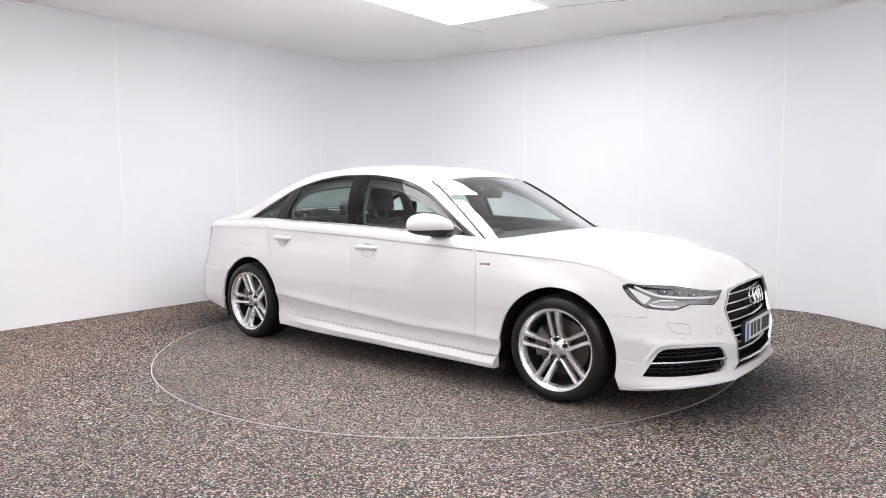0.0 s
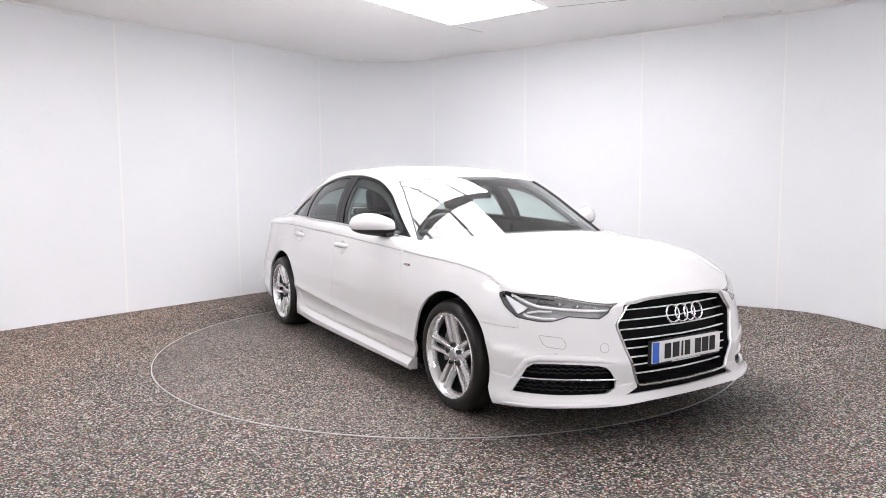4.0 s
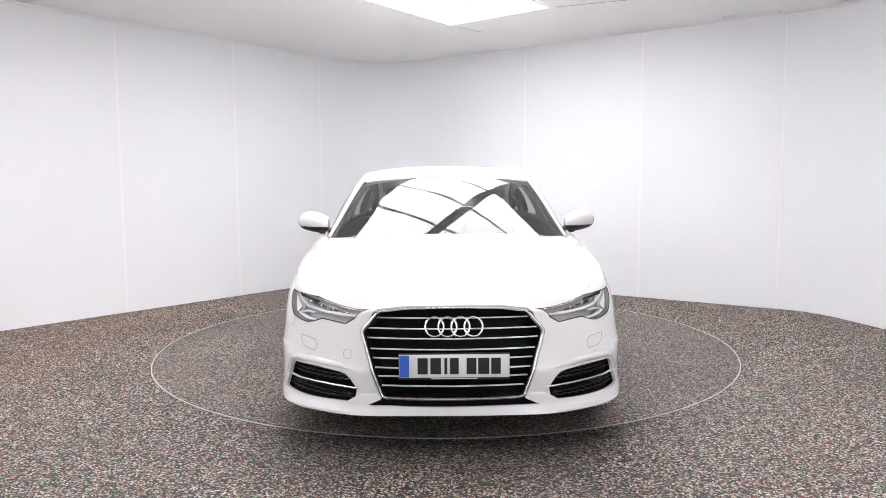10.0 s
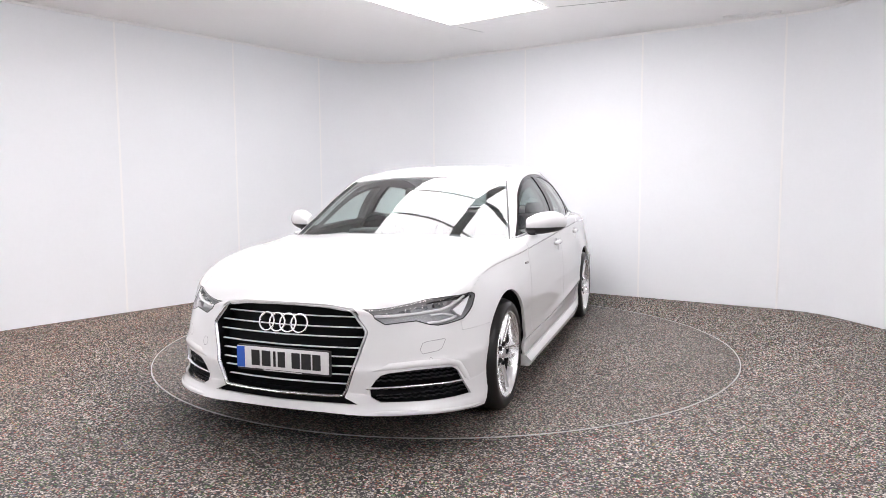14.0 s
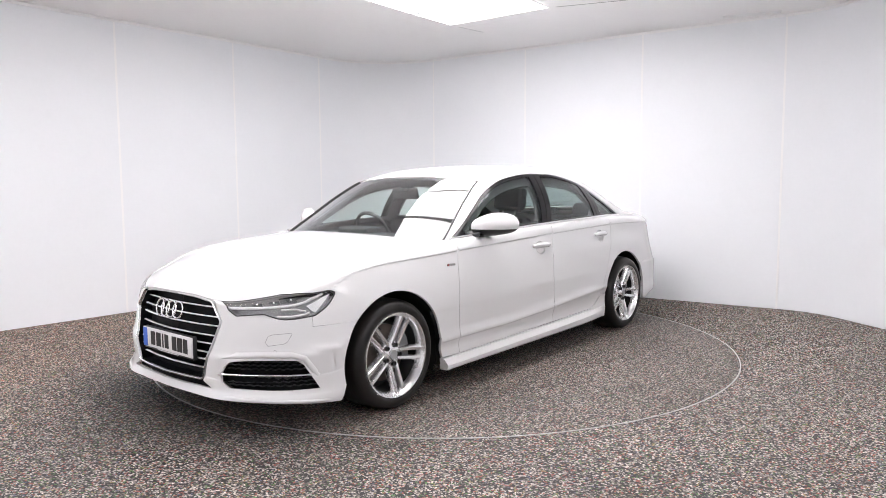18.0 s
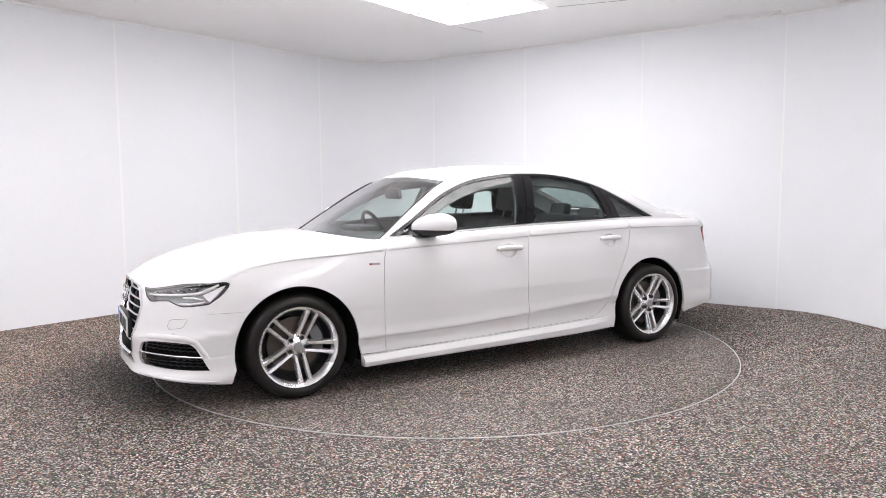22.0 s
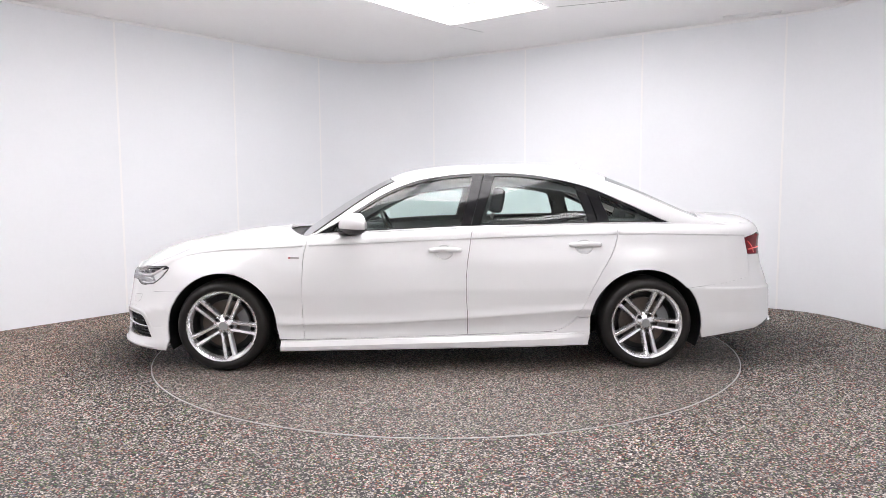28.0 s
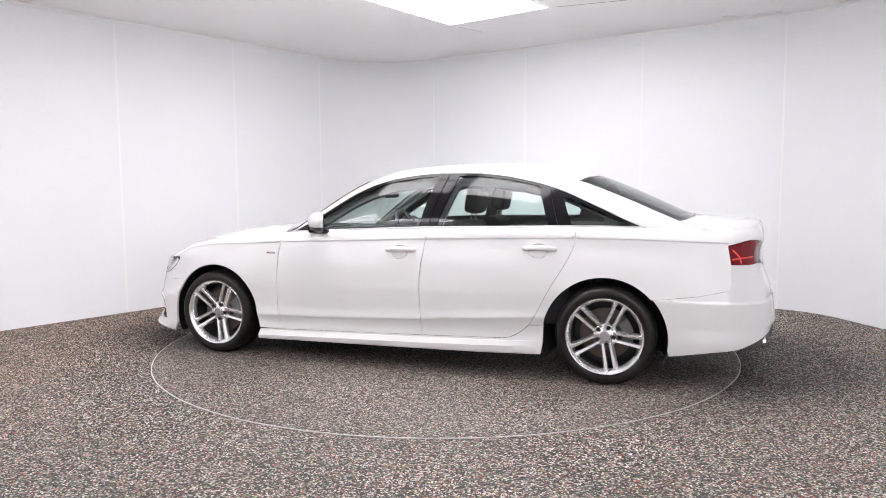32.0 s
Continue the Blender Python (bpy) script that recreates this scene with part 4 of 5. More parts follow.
def build_side_windows(car):
    f_glass = belt_run(.70, -.185, .014) + [(-.272, win_top(-.272) - .018)] + top_run(-.262, .70, .018)
    r_glass = belt_run(-.318, -1.075, .014) + [(-.995, win_top(-.995) - .018)] + top_run(-.985, -.42, .018) + [(-.428, win_top(-.428) - .02)]
    q_glass = belt_run(-1.225, -1.575, .014) + top_run(-1.55, -1.155, .026)
    front = belt_run(.82, -.249, .002) + [(-.353, win_top(-.353))] + top_run(-.34, .82, 0, 24)
    mid = belt_run(-.253, -1.138, .002) + [(-1.062, win_top(-1.062))] + top_run(-1.05, -.357, 0, 20)
    rear = belt_run(-1.142, -1.655, .002) + top_run(-1.64, -1.066, 0, 16)
    rail = top_run(.82, -1.67, -.001, 60) + belt_run(-1.69, -2.06, -.002, 12) + [(x, float(pchip(np.array(ROOF)[::-1][:, 0], np.array(ROOF)[::-1][:, 3], np.array([x]))[0])) for x in np.linspace(-2.06, .815, 70)] + [(.872, belt_z(.872) + .001), (.845, belt_z(.845) - .001)]
    for sg in (1, -1):
        panel("cant_rail", PAINT, car, green_map, rail, sg=sg, gap=0.0008, depth=0.03)
        a = panel("front_door_window", FRAMEBLACK, car, green_map, front, "black framed front door window", holes=[f_glass], sg=sg, gap=0.001, lift=-0.004, depth=0.025)
        panel("pane", SIDEGLASS, a, green_map, f_glass, sg=sg, depth=0, lift=-0.009, gap=-0.004).visible_shadow = False
        b = panel("rear_door_window", FRAMEBLACK, car, green_map, mid, "black framed rear door window", holes=[r_glass], sg=sg, gap=0.001, lift=-0.004, depth=0.025)
        panel("pane", SIDEGLASS, b, green_map, r_glass, sg=sg, depth=0, lift=-0.009, gap=-0.004).visible_shadow = False
        c = panel("quarter_window", FRAMEBLACK, car, green_map, rear, "small black framed quarter window", holes=[q_glass], sg=sg, gap=0.001, lift=-0.004, depth=0.025)
        panel("pane", SIDEGLASS, c, green_map, q_glass, sg=sg, depth=0, lift=-0.009, gap=-0.004).visible_shadow = False
        bm = bmesh.new()
        P = belt_at(np.linspace(.86, -1.67, 50))
        tube(bm, [(p[0], (p[1] + .005) * sg, p[2] + .000) for p in P], 0.009, 6)
        part("window_trim", bm, TRIMCHROME, car, "thin bright trim below the side windows")


FRAMEBLACK = simple("black_window_frame", (0.008, 0.008, 0.009), 0.1, ior=1.33)
TRIMCHROME = simple("satin_trim", (0.75, 0.75, 0.76), 0.3, metal=0.8)
LAMPGREY = simple("lamp_grey", (0.16, 0.165, 0.17), 0.35, metal=0.3)
REFLECTOR = simple("lamp_reflector", (0.42, 0.42, 0.425), 0.3, metal=0.3)
BEAM = simple("white_light_guide", (0.92, 0.92, 0.92), 0.25)
PLATE = simple("plate_white", (0.72, 0.72, 0.71), 0.4)
BLUE = simple("plate_blue", (0.03, 0.12, 0.55), 0.4)
INK = simple("plate_black", (0.01, 0.01, 0.01), 0.5)


def offset_strip(bm, pts, width, thick, fmap, sg=1, lift=0.0, closed=False, inner=0.0, fade=0):
    """A raised band along a flat outline, on the skin; fade is the number of points over which its ends sink in."""
    pts = list(pts)
    n = len(pts)
    rows = []
    a, b = (inset(pts, inner), inset(pts, inner + width)) if closed else (pts, None)
    if not closed:
        A = np.array(pts)
        d = np.gradient(A, axis=0)
        d /= np.linalg.norm(d, axis=1)[:, None]
        nrm = np.stack([-d[:, 1], d[:, 0]], 1)
        a, b = A - nrm * width / 2, A + nrm * width / 2
    m = [tuple((np.array(p) + np.array(q)) / 2) for p, q in zip(a, b)]
    for src, h in ((a, -0.004), (a, thick * .6), (m, thick), (b, thick * .6), (b, -0.004)):
        P = fmap(np.array([tuple(q) for q in src]))
        N = skin_normal(fmap, np.array([tuple(q) for q in src]))
        drop = np.clip(1 - np.minimum(np.arange(n), np.arange(n)[::-1]) / fade, 0, 1)[:, None] if fade else 0
        Q = P + N * (h + lift - (thick + .002) * drop)
        rows.append([(q[0], q[1] * sg, q[2]) for q in Q])
    if closed:
        grid_faces(bm, rows, close=True)
    else:
        grid_faces(bm, rows)
    return bm


def skin_normal(fmap, V):
    V = np.asarray(V, float)
    e = 0.003
    N = np.cross(fmap(V + [e, 0]) - fmap(V - [e, 0]), fmap(V + [0, e]) - fmap(V - [0, e]))
    N /= np.maximum(np.linalg.norm(N, axis=1), 1e-9)[:, None]
    P = fmap(V)
    out = P - np.array([-0.1, 0, 0.35])
    return N * np.where((N * out * [0.35, 1, 1]).sum(1) < 0, -1, 1)[:, None]


def build_headlamps(car):
    outline = LAMP_TOP + LAMP_TIP + LAMP_LOW
    for sg in (1, -1):
        lamp = panel("headlamp", REFLECTOR, car, side_map, outline, "clear headlamp with a bent light guide", sg=sg, gap=0.003, lift=-0.055, depth=0)
        bm = bmesh.new()
        ring = dense(inset(outline, .003), .02)
        rows = []
        for d in (-0.002, -0.055):
            P = side_map(np.array(ring)) + skin_normal(side_map, np.array(ring)) * d
            rows.append([(q[0], q[1] * sg, q[2]) for q in P])
        grid_faces(bm, rows, close=True)
        part("housing", bm, REFLECTOR, lamp, angle=0)
        bm = bmesh.new()
        offset_strip(bm, dense(outline, .02), .004, .001, side_map, sg, closed=True, inner=.001)
        part("seal", bm, BLACK, lamp, "black edge round the lens", angle=0)
        lens = panel("lens", LENS, lamp, side_map, outline, sg=sg, gap=0.004, depth=0, lift=0.0)
        lens.visible_shadow = False
        # light guides: a long bar that bends up into a broad wedge at the tip, and a short one below
        for pts, wd in (([(.475, .643), (.60, .644), (.75, .652), (.88, .662), (.94, .675), (1.05, .713)], .013), ([(.470, .684), (.474, .648)], .013),
                        ([(.775, .603), (.86, .603), (.94, .612), (.965, .622)], .012), ([(.945, .628), (.88, .640), (.80, .638)], .010)):
            bm = bmesh.new()
            offset_strip(bm, pts, wd, .02, side_map, sg, lift=-0.035)
            part("light_guide", bm, BEAM, lamp, "white bent light guide", angle=0)
        panel("light_wedge", BEAM, lamp, side_map, [(.945, .655), (1.06, .703), (1.098, .712), (1.05, .668), (.995, .618), (.975, .628)], "broad white light guide at the lamp's tip", sg=sg, lift=-.018, depth=.02)
        for s0, w in ((.56, .06), (.66, .06), (.76, .065), (.865, .06)):
            bm = bmesh.new()
            zt = .703 if s0 > .8 else .695 if s0 > .7 else .682
            poly = [(s0 - w / 2, zt - .028), (s0 + w / 2, zt - .026), (s0 + w / 2 - .008, zt), (s0 - w / 2 - .006, zt - .004)]
            rows = []
            for d in (-.05, -.022):
                P = side_map(np.array(poly)) + skin_normal(side_map, np.array(poly)) * d
                rows.append([(q[0], q[1] * sg, q[2]) for q in P])
            vs = grid_faces(bm, rows, close=True)
            bm.faces.new(vs[1])
            part("projector", bm, LAMPGREY, lamp, "dark grey lamp chamber", smooth=False)
            c = np.array(poly).mean(0)[None]
            q = (side_map(c) + skin_normal(side_map, c) * -0.02)[0]
            bm = bmesh.new()
            bmesh.ops.create_uvsphere(bm, u_segments=14, v_segments=8, radius=.0065, matrix=Matrix.Translation((q[0], q[1] * sg, q[2])))
            part("bulb_lens", bm, CHROME, lamp)
        # washer flap and parking sensor on the bumper
        bm = bmesh.new()
        w = dense(sz((.72, .476), (.735, .508), (.76, .516), (.86, .523), (.865, .515), (.84, .477), (.82, .466), (.735, .456)), .012)
        offset_strip(bm, w, .0028, .0008, side_map, sg, closed=True)
        part("washer_flap", bm, SEAMGREY, car, "washer flap outline in the bumper", angle=0)
        for s0, z0, r0 in ((.775, .430, .009), (.525, .462, .024)):
            if r0 > .02 and sg > 0:
                continue
            c = [(s0 + r0 * math.cos(a), z0 + r0 * math.sin(a)) for a in [2 * math.pi * k / 24 for k in range(24)]]
            bm = bmesh.new()
            offset_strip(bm, c, .0024, .0008, side_map, sg, closed=True)
            part("parking_sensor" if r0 < .02 else "towing_eye_cover", bm, SEAMGREY, car, angle=0)
        # vent with mesh and bright blade
        vent = panel("bumper_vent", GRILLEBLACK, car, side_map, VENT, "black honeycomb vent with a bright blade", sg=sg, lift=-0.045, depth=0, gap=-0.004)
        for j in range(7):
            z0 = .252 + j * .02
            s0, s1 = .50, 1.0 - (z0 - .235) * .56
            if abs(z0 - .305) < .012:
                continue
            bm = bmesh.new()
            offset_strip(bm, [(s0 + (s1 - s0) * k / 20, z0 + (.0025 if k % 2 else -.0025)) for k in range(21)], .005, .010, side_map, sg, lift=-0.03)
            part("vent_slat", bm, VENTBLACK, vent, smooth=False)
        bm = bmesh.new()
        offset_strip(bm, [(.452, .301), (.50, .303), (.60, .305), (.72, .306), (.84, .305), (.965, .303)], .010, .012, side_map, sg, lift=-0.010)
        part("blade", bm, CHROME, vent, "bright chrome blade", angle=0)


GRILLEBLACK = simple("grille_black", (0.005, 0.005, 0.006), 0.5, ior=1.2)
VENTBLACK = simple("vent_black", (0.02, 0.02, 0.021), 0.45)
SLATSILVER = simple("bright_slat_silver", (0.93, 0.93, 0.94), 0.34, metal=0.2)
SATIN = simple("satin_chrome", (0.72, 0.72, 0.73), 0.28, metal=1.0)
SEAMGREY = simple("panel_seam", (0.32, 0.32, 0.32), 0.6)


def build_grille(car):
    out = sz((0, 8.6 + .0), (.1, 8.55), (.2, 8.5), (.30, 8.45), (.352, 8.36), (.403, .634), (.44, .593), (.452, .574), (.450, .556), (.393, .404), (.353, .288), (.342, .266), (.322, .259), (.2, .257), (0, .257))
    P = dense(out[:-1], .02)
    P = P[:max(i for i, q in enumerate(P) if math.dist(q, out[-2]) < 1e-6) + 1]
    P = [q for q in P if q[0] > 0.004]
    grille = panel("grille", GRILLEBLACK, car, side_map, out, "large single-frame grille with bright slats", both=True, lift=-0.075, depth=0, gap=-.004)
    band = bmesh.new()
    line = [(0.0, out[0][1])] + P + [(0.0, out[-1][1])]
    A = np.array(line)
    d = np.gradient(A, axis=0)
    d /= np.linalg.norm(d, axis=1)[:, None]
    nrm = np.stack([-d[:, 1], d[:, 0]], 1)
    nrm *= np.where(((A - [0, .45]) * nrm).sum(1) < 0, -1, 1)[:, None]
    def ring(o, h):
        q = A + nrm * o
        q[:, 0] = np.maximum(q[:, 0], 0)
        q[0, 0] = q[-1, 0] = 0
        X = side_map(q) + skin_normal(side_map, np.maximum(q, [[.004, 0]])) * h
        X[0, 1] = X[-1, 1] = 0
        return [tuple(x) for x in X] + [(x[0], -x[1], x[2]) for x in X[::-1]][1:-1]
    grid_faces(band, [ring(*k) for k in ((.003, -.02), (.002, .004), (-.004, .006), (-.009, .002), (-.010, -.012))], close=True)
    part("grille_frame", band, SATIN, grille, "bright chrome grille frame", angle=50)
    bm = bmesh.new()
    grid_faces(bm, [ring(-.0105, -.010), ring(-.0105, -.077)], close=True)
    part("grille_surround", bm, GRILLEBLACK, grille, "black inner wall of the grille", angle=50)

    def half(z):
        A2 = np.array(out)
        zs, ss = A2[5:12, 1][::-1], A2[5:12, 0][::-1]
        return float(np.interp(z, zs, ss)) - .016
    for i, z0 in enumerate((.633, .583, .537, .486, .443, .400, .359, .312)):
        w = half(min(z0, .633))
        s = np.concatenate([np.linspace(-w, w, 31)])
        for nm, mat, dz, prof in (("slat", GRILLEBLACK, -.005, ((-.006, -.062), (-.006, -.044), (.005, -.044), (.005, -.062))),
                                  ("slat_edge", SLATSILVER, 0, ((-.0028, -.046), (-.0026, -.037), (-.0012, -.034), (.0011, -.034), (.0026, -.038), (.0028, -.046)))):
            bm = bmesh.new()
            rws = []
            for a, lf in prof:
                q = np.stack([np.abs(s), np.full_like(s, z0 + dz)], 1)
                X = side_map(q) + np.array([lf, 0, a])
                X[:, 1] *= np.sign(s)
                rws.append([tuple(x) for x in X])
            grid_faces(bm, rws)
            part(nm, bm, mat, grille, "thin bright slat edge" if nm == "slat_edge" else "", angle=60)
    # four ring emblem
    for i in range(4):
        bm = bmesh.new()
        cy = (i - 1.5) * .0618 + .005
        pts = []
        for k in range(36):
            a = 2 * math.pi * k / 36
            y, z = cy + .0438 * math.cos(a), .602 + .0438 * math.sin(a)
            q = np.array([[abs(y), z]])
            x = side_map(q)[0, 0] + .006
            pts.append((x, y, z))
        tube(bm, pts, .0052, 8, closed=True)
        part("emblem_ring", bm, CHROME, grille, "bright chrome ring")
    # number plate, its writing as plain bars
    plate = bmesh.new()
    px, py = 2.330, .005
    add_box(plate, (px - .008, py - .262, .362), (px, py + .262, .473), .003)
    pl = part("number_plate", plate, PLATE, car, "white number plate with a blue band")
    part("band", box((px + .0002, py - .260, .365), (px + .0012, py - .214, .470)), BLUE, pl, "blue band", smooth=False)
    for y0, y1 in ((-.174, -.126), (-.113, -.063), (-.047, -.033), (-.021, .021), (.058, .105), (.113, .166), (.175, .220)):
        part("bar", box((px + .0002, py + y0, .379), (px + .0012, py + y1, .457)), INK, pl, smooth=False)
    part("plate_holder", box((px - .032, py - .264, .350), (px - .007, py + .264, .476), .004), BLACK, pl, "black plate holder")
    part("bar", box((px - .0068, py - .11, .3535), (px - .0058, py + .11, .3585)), PLATE, pl, "thin white line of small writing", smooth=False)
    panel("lower_intake", GRILLEBLACK, car, side_map, sz((0, .262), (.345, .262), (.356, .25), (.412, .224), (0, .222)), "black slot below the grille", both=True, lift=-0.03, depth=0, gap=-.003)


def build_tail(car):
    for sg in (1, -1):
        lamp = panel("tail_lamp", REDLENS, car, side_map, TAIL, "dark red tail lamp with bright red bars", sg=sg, gap=.003, depth=.02)
        bm = bmesh.new()
        offset_strip(bm, strew([(5.195, .809), (5.265, .815), (5.42, .822)], .01), .009, .0015, side_map, sg)
        part("light_bar", bm, REDBAR, lamp, "bright red light bar", angle=0)
        bm = bmesh.new()
        offset_strip(bm, strew([(5.20, .868), (5.24, .842), (5.265, .816), (5.275, .785)], .01), .011, .0015, side_map, sg)
        part("light_bar", bm, REDBAR, lamp, "bright red light bar", angle=0)
        bm = bmesh.new()
        for k in (0, 1):
            lathe(bm, [(.040, -2.34), (.040, -2.405), (.033, -2.406), (.033, -2.34)], 28, "x", (0, (.56 + .095 * k) * sg, .290))
        part("tailpipe", bm, CHROME, car, "twin chrome tailpipes")


REDLENS = simple("red_lens", (0.17, 0.005, 0.010), 0.22, spread=0.05, ior=1.35)
# no emission: the bars' lit look is put into the base colour
REDBAR = simple("red_light_bar", (0.9, 0.06, 0.05), 0.3)


# ---- wheels ----
def build_wheel(car, x, sg, turn):
    hub = Vector((x, 0.0, .316))
    wheel = empty("wheel")
    wheel.parent = car
    wheel["label"] = "silver twin-spoke alloy wheel with a low-profile tyre"
    wheel.location = (hub.x, (0.909 if x > 0 else 0.902) * sg, hub.z)
    r = .316
    bm = bmesh.new()
    prof = [(.238, .008), (.246, .020), (.254, .024), (.270, .027), (.285, .024), (.300, .012), (.309, -.006), (.3145, -.026), (r, -.05), (r, -.18), (.309, -.21), (.28, -.222), (.24, -.215)]
    lathe(bm, [(a, b * sg) for a, b in prof], 72, "y")
    part("tyre", bm, RUBBER, wheel, "black low-profile tyre")
    bm = bmesh.new()
    for d in (-.055, -.085, -.115, -.145):
        lathe(bm, [(r - .004, (d - .004) * sg), (r + .0004, (d - .003) * sg), (r + .0004, (d - .025) * sg), (r - .004, (d - .026) * sg)], 72, "y")
    part("tread_band", bm, RUBBER, wheel)
    bm = bmesh.new()
    lathe(bm, [(.2455, .0 * sg), (.2455, .018 * sg), (.242, .023 * sg), (.234, .021 * sg), (.226, .010 * sg), (.219, -.004 * sg), (.216, -.034 * sg)], 72, "y")
    rim = part("rim", bm, ALLOY, wheel, "silver alloy rim")
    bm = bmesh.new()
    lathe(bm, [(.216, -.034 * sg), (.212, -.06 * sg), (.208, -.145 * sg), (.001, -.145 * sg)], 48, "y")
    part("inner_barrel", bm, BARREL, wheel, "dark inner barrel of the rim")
    bm = bmesh.new()
    lathe(bm, [(.05, -.07 * sg), (.05, -.085 * sg), (.085, -.09 * sg), (.165, -.09 * sg), (.165, -.118 * sg), (.05, -.118 * sg)], 48, "y")
    part("brake_disc", bm, DISCSTEEL, wheel, "steel brake disc with light rust")
    bm = bmesh.new()
    arc = [radians(140 + 8 * k) for k in range(9)]
    rows = [[(ra * math.cos(a), d * sg, ra * math.sin(a)) for a in arc] for ra, d in ((.105, -.08), (.105, -.055), (.172, -.055), (.172, -.08))]
    grid_faces(bm, rows)
    part("brake_caliper", bm, LAMPGREY, wheel, "grey brake caliper")
    bm = bmesh.new()
    lathe(bm, [(.001, -.004 * sg), (.024, -.004 * sg), (.032, -.007 * sg), (.034, -.012 * sg), (.052, -.020 * sg), (.072, -.028 * sg), (.080, -.042 * sg), (.078, -.07 * sg)], 40, "y")
    part("hub", bm, ALLOY, wheel, "alloy hub with a round cap")
    bm = bmesh.new()
    lathe(bm, [(.001, -.0005 * sg), (.026, -.0012 * sg), (.029, -.006 * sg)], 28, "y")
    part("hub_cap", bm, CAPGREY, wheel, "grey hub cap")
    for i in range(5):
        mid = turn + 72 * i
        # two blades, closer at the hub than at the rim, leaning back to the hub
        for side in (-1, 1):
            bm = bmesh.new()
            rows = []
            for k in range(9):
                f = k / 8
                rad = .050 + (.223 - .050) * f
                off = side * (.0248 + .0058 * f)
                half = .0108 + .0032 * f
                face = -.020 + .030 * f - .006 * f * f
                back = face - .034
                base = radians(mid)
                u = Vector((math.cos(base), 0, math.sin(base)))
                v = Vector((-math.sin(base), 0, math.cos(base)))
                prof = [(-half - .002, back), (-half, face - .006), (-half + .002, face - .001), (half * .35, face + .001), (half, face - .009), (half + .005, back)]
                rows.append([u * rad + v * (off + a * side) + Vector((0, b * sg, 0)) for a, b in prof])
            grid_faces(bm, rows)
            part("spoke", bm, ALLOY, wheel, angle=30)
        a = radians(mid)
        c = Vector((.056 * math.cos(a), 0, .056 * math.sin(a)))
        bm = bmesh.new()
        lathe(bm, [(.001, -.016 * sg), (.0100, -.016 * sg), (.0115, -.008 * sg), (.0135, -.007 * sg), (.0145, -.038 * sg)], 12, "y", tuple(c))
        part("wheel_bolt", bm, BLACK, wheel, "dark wheel bolt in its hole")
    a = radians(turn + 15)
    bm = bmesh.new()
    tube(bm, [(.205 * math.cos(a), -.02 * sg, .205 * math.sin(a)), (.19 * math.cos(a), .0 * sg, .19 * math.sin(a))], .004, 8)
    part("valve", bm, BLACK, wheel)


CAPGREY = simple("cap_grey", (0.3, 0.3, 0.31), 0.4, metal=0.3)
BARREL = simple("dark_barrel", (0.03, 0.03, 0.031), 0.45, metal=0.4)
DISCSTEEL = simple("rusty_disc_steel", (0.11, 0.092, 0.08), 0.45, metal=0.7, grain=0.15, scale=40)


# ---- mirrors, aerial, wipers ----
def build_mirror(car, sg):
    bm = bmesh.new()
    # housing: rounded shell, deepest towards the nose
    rows = []
    for i in range(15):
        f = i / 14
        y = .838 + .240 * f
        w = .62 + .38 * math.sin(math.pi / 2 * f / .4) if f < .4 else math.sqrt(max(.02, 1 - ((f - .4) / .605) ** 2.5))
        hz, hx = .075 * w + .005, .072 * w + .008
        cz = .995 + .018 * min(1, f * 1.6)
        cx = .598 - .135 * f
        row = []
        for k in range(20):
            a = 2 * math.pi * k / 20
            ca, sa = math.cos(a), math.sin(a)
            px = hx * 1.12 * ca if ca > 0 else -hx * .5 * abs(ca) ** .45
            pz = abs(sa) ** (1.0 if ca > 0 else .55) * (hz if sa > 0 else -hz * .86)
            row.append((cx + px, y * sg, cz + pz))
        rows.append(row)
    vs = grid_faces(bm, rows, close=True)
    bm.faces.new(vs[0])
    bm.faces.new(vs[-1])
    mir = empty("door_mirror")
    mir.parent = car
    mir["label"] = "white door mirror with a black lower shell"
    up = bm.copy()
    bmesh.ops.bisect_plane(up, geom=up.verts[:] + up.edges[:] + up.faces[:], plane_co=(0, 0, .983), plane_no=(0, 0, 1), clear_inner=True)
    lo = bm.copy()
    bmesh.ops.bisect_plane(lo, geom=lo.verts[:] + lo.edges[:] + lo.faces[:], plane_co=(0, 0, .9825), plane_no=(0, 0, 1), clear_outer=True)
    bm.free()
    part("cap", up, PAINT, mir, "white mirror cap", angle=60)
    part("lower_shell", lo, BLACK, mir, "black lower shell", angle=60)
    bm = bmesh.new()
    rows = []
    for f in (0, .4, 1):
        y = .80 + .10 * f
        rows.append([(.585 + a - .02 * f, y * sg, .952 + b) for a, b in ((.075, -.018), (.085, .0), (.06, .018), (-.06, .018), (-.075, 0), (-.06, -.018))])
    vs = grid_faces(bm, rows, close=True)
    part("arm", bm, BLACK, mir, "black mirror arm")
    bm = bmesh.new()
    pts = []
    for a in [2 * math.pi * k / 24 for k in range(24)]:
        f = .5 + .36 * math.cos(a)
        pts.append((.555 - .135 * f, (.838 + .240 * f) * sg, 1.008 + .052 * math.sin(a)))
    bm.faces.new([bm.verts.new(q) for q in pts])
    part("mirror_glass", bm, MIRROR, mir, "mirror glass", smooth=False)


MIRROR = simple("mirror_silver", (0.9, 0.9, 0.9), 0.02, metal=1.0, spread=0.0)


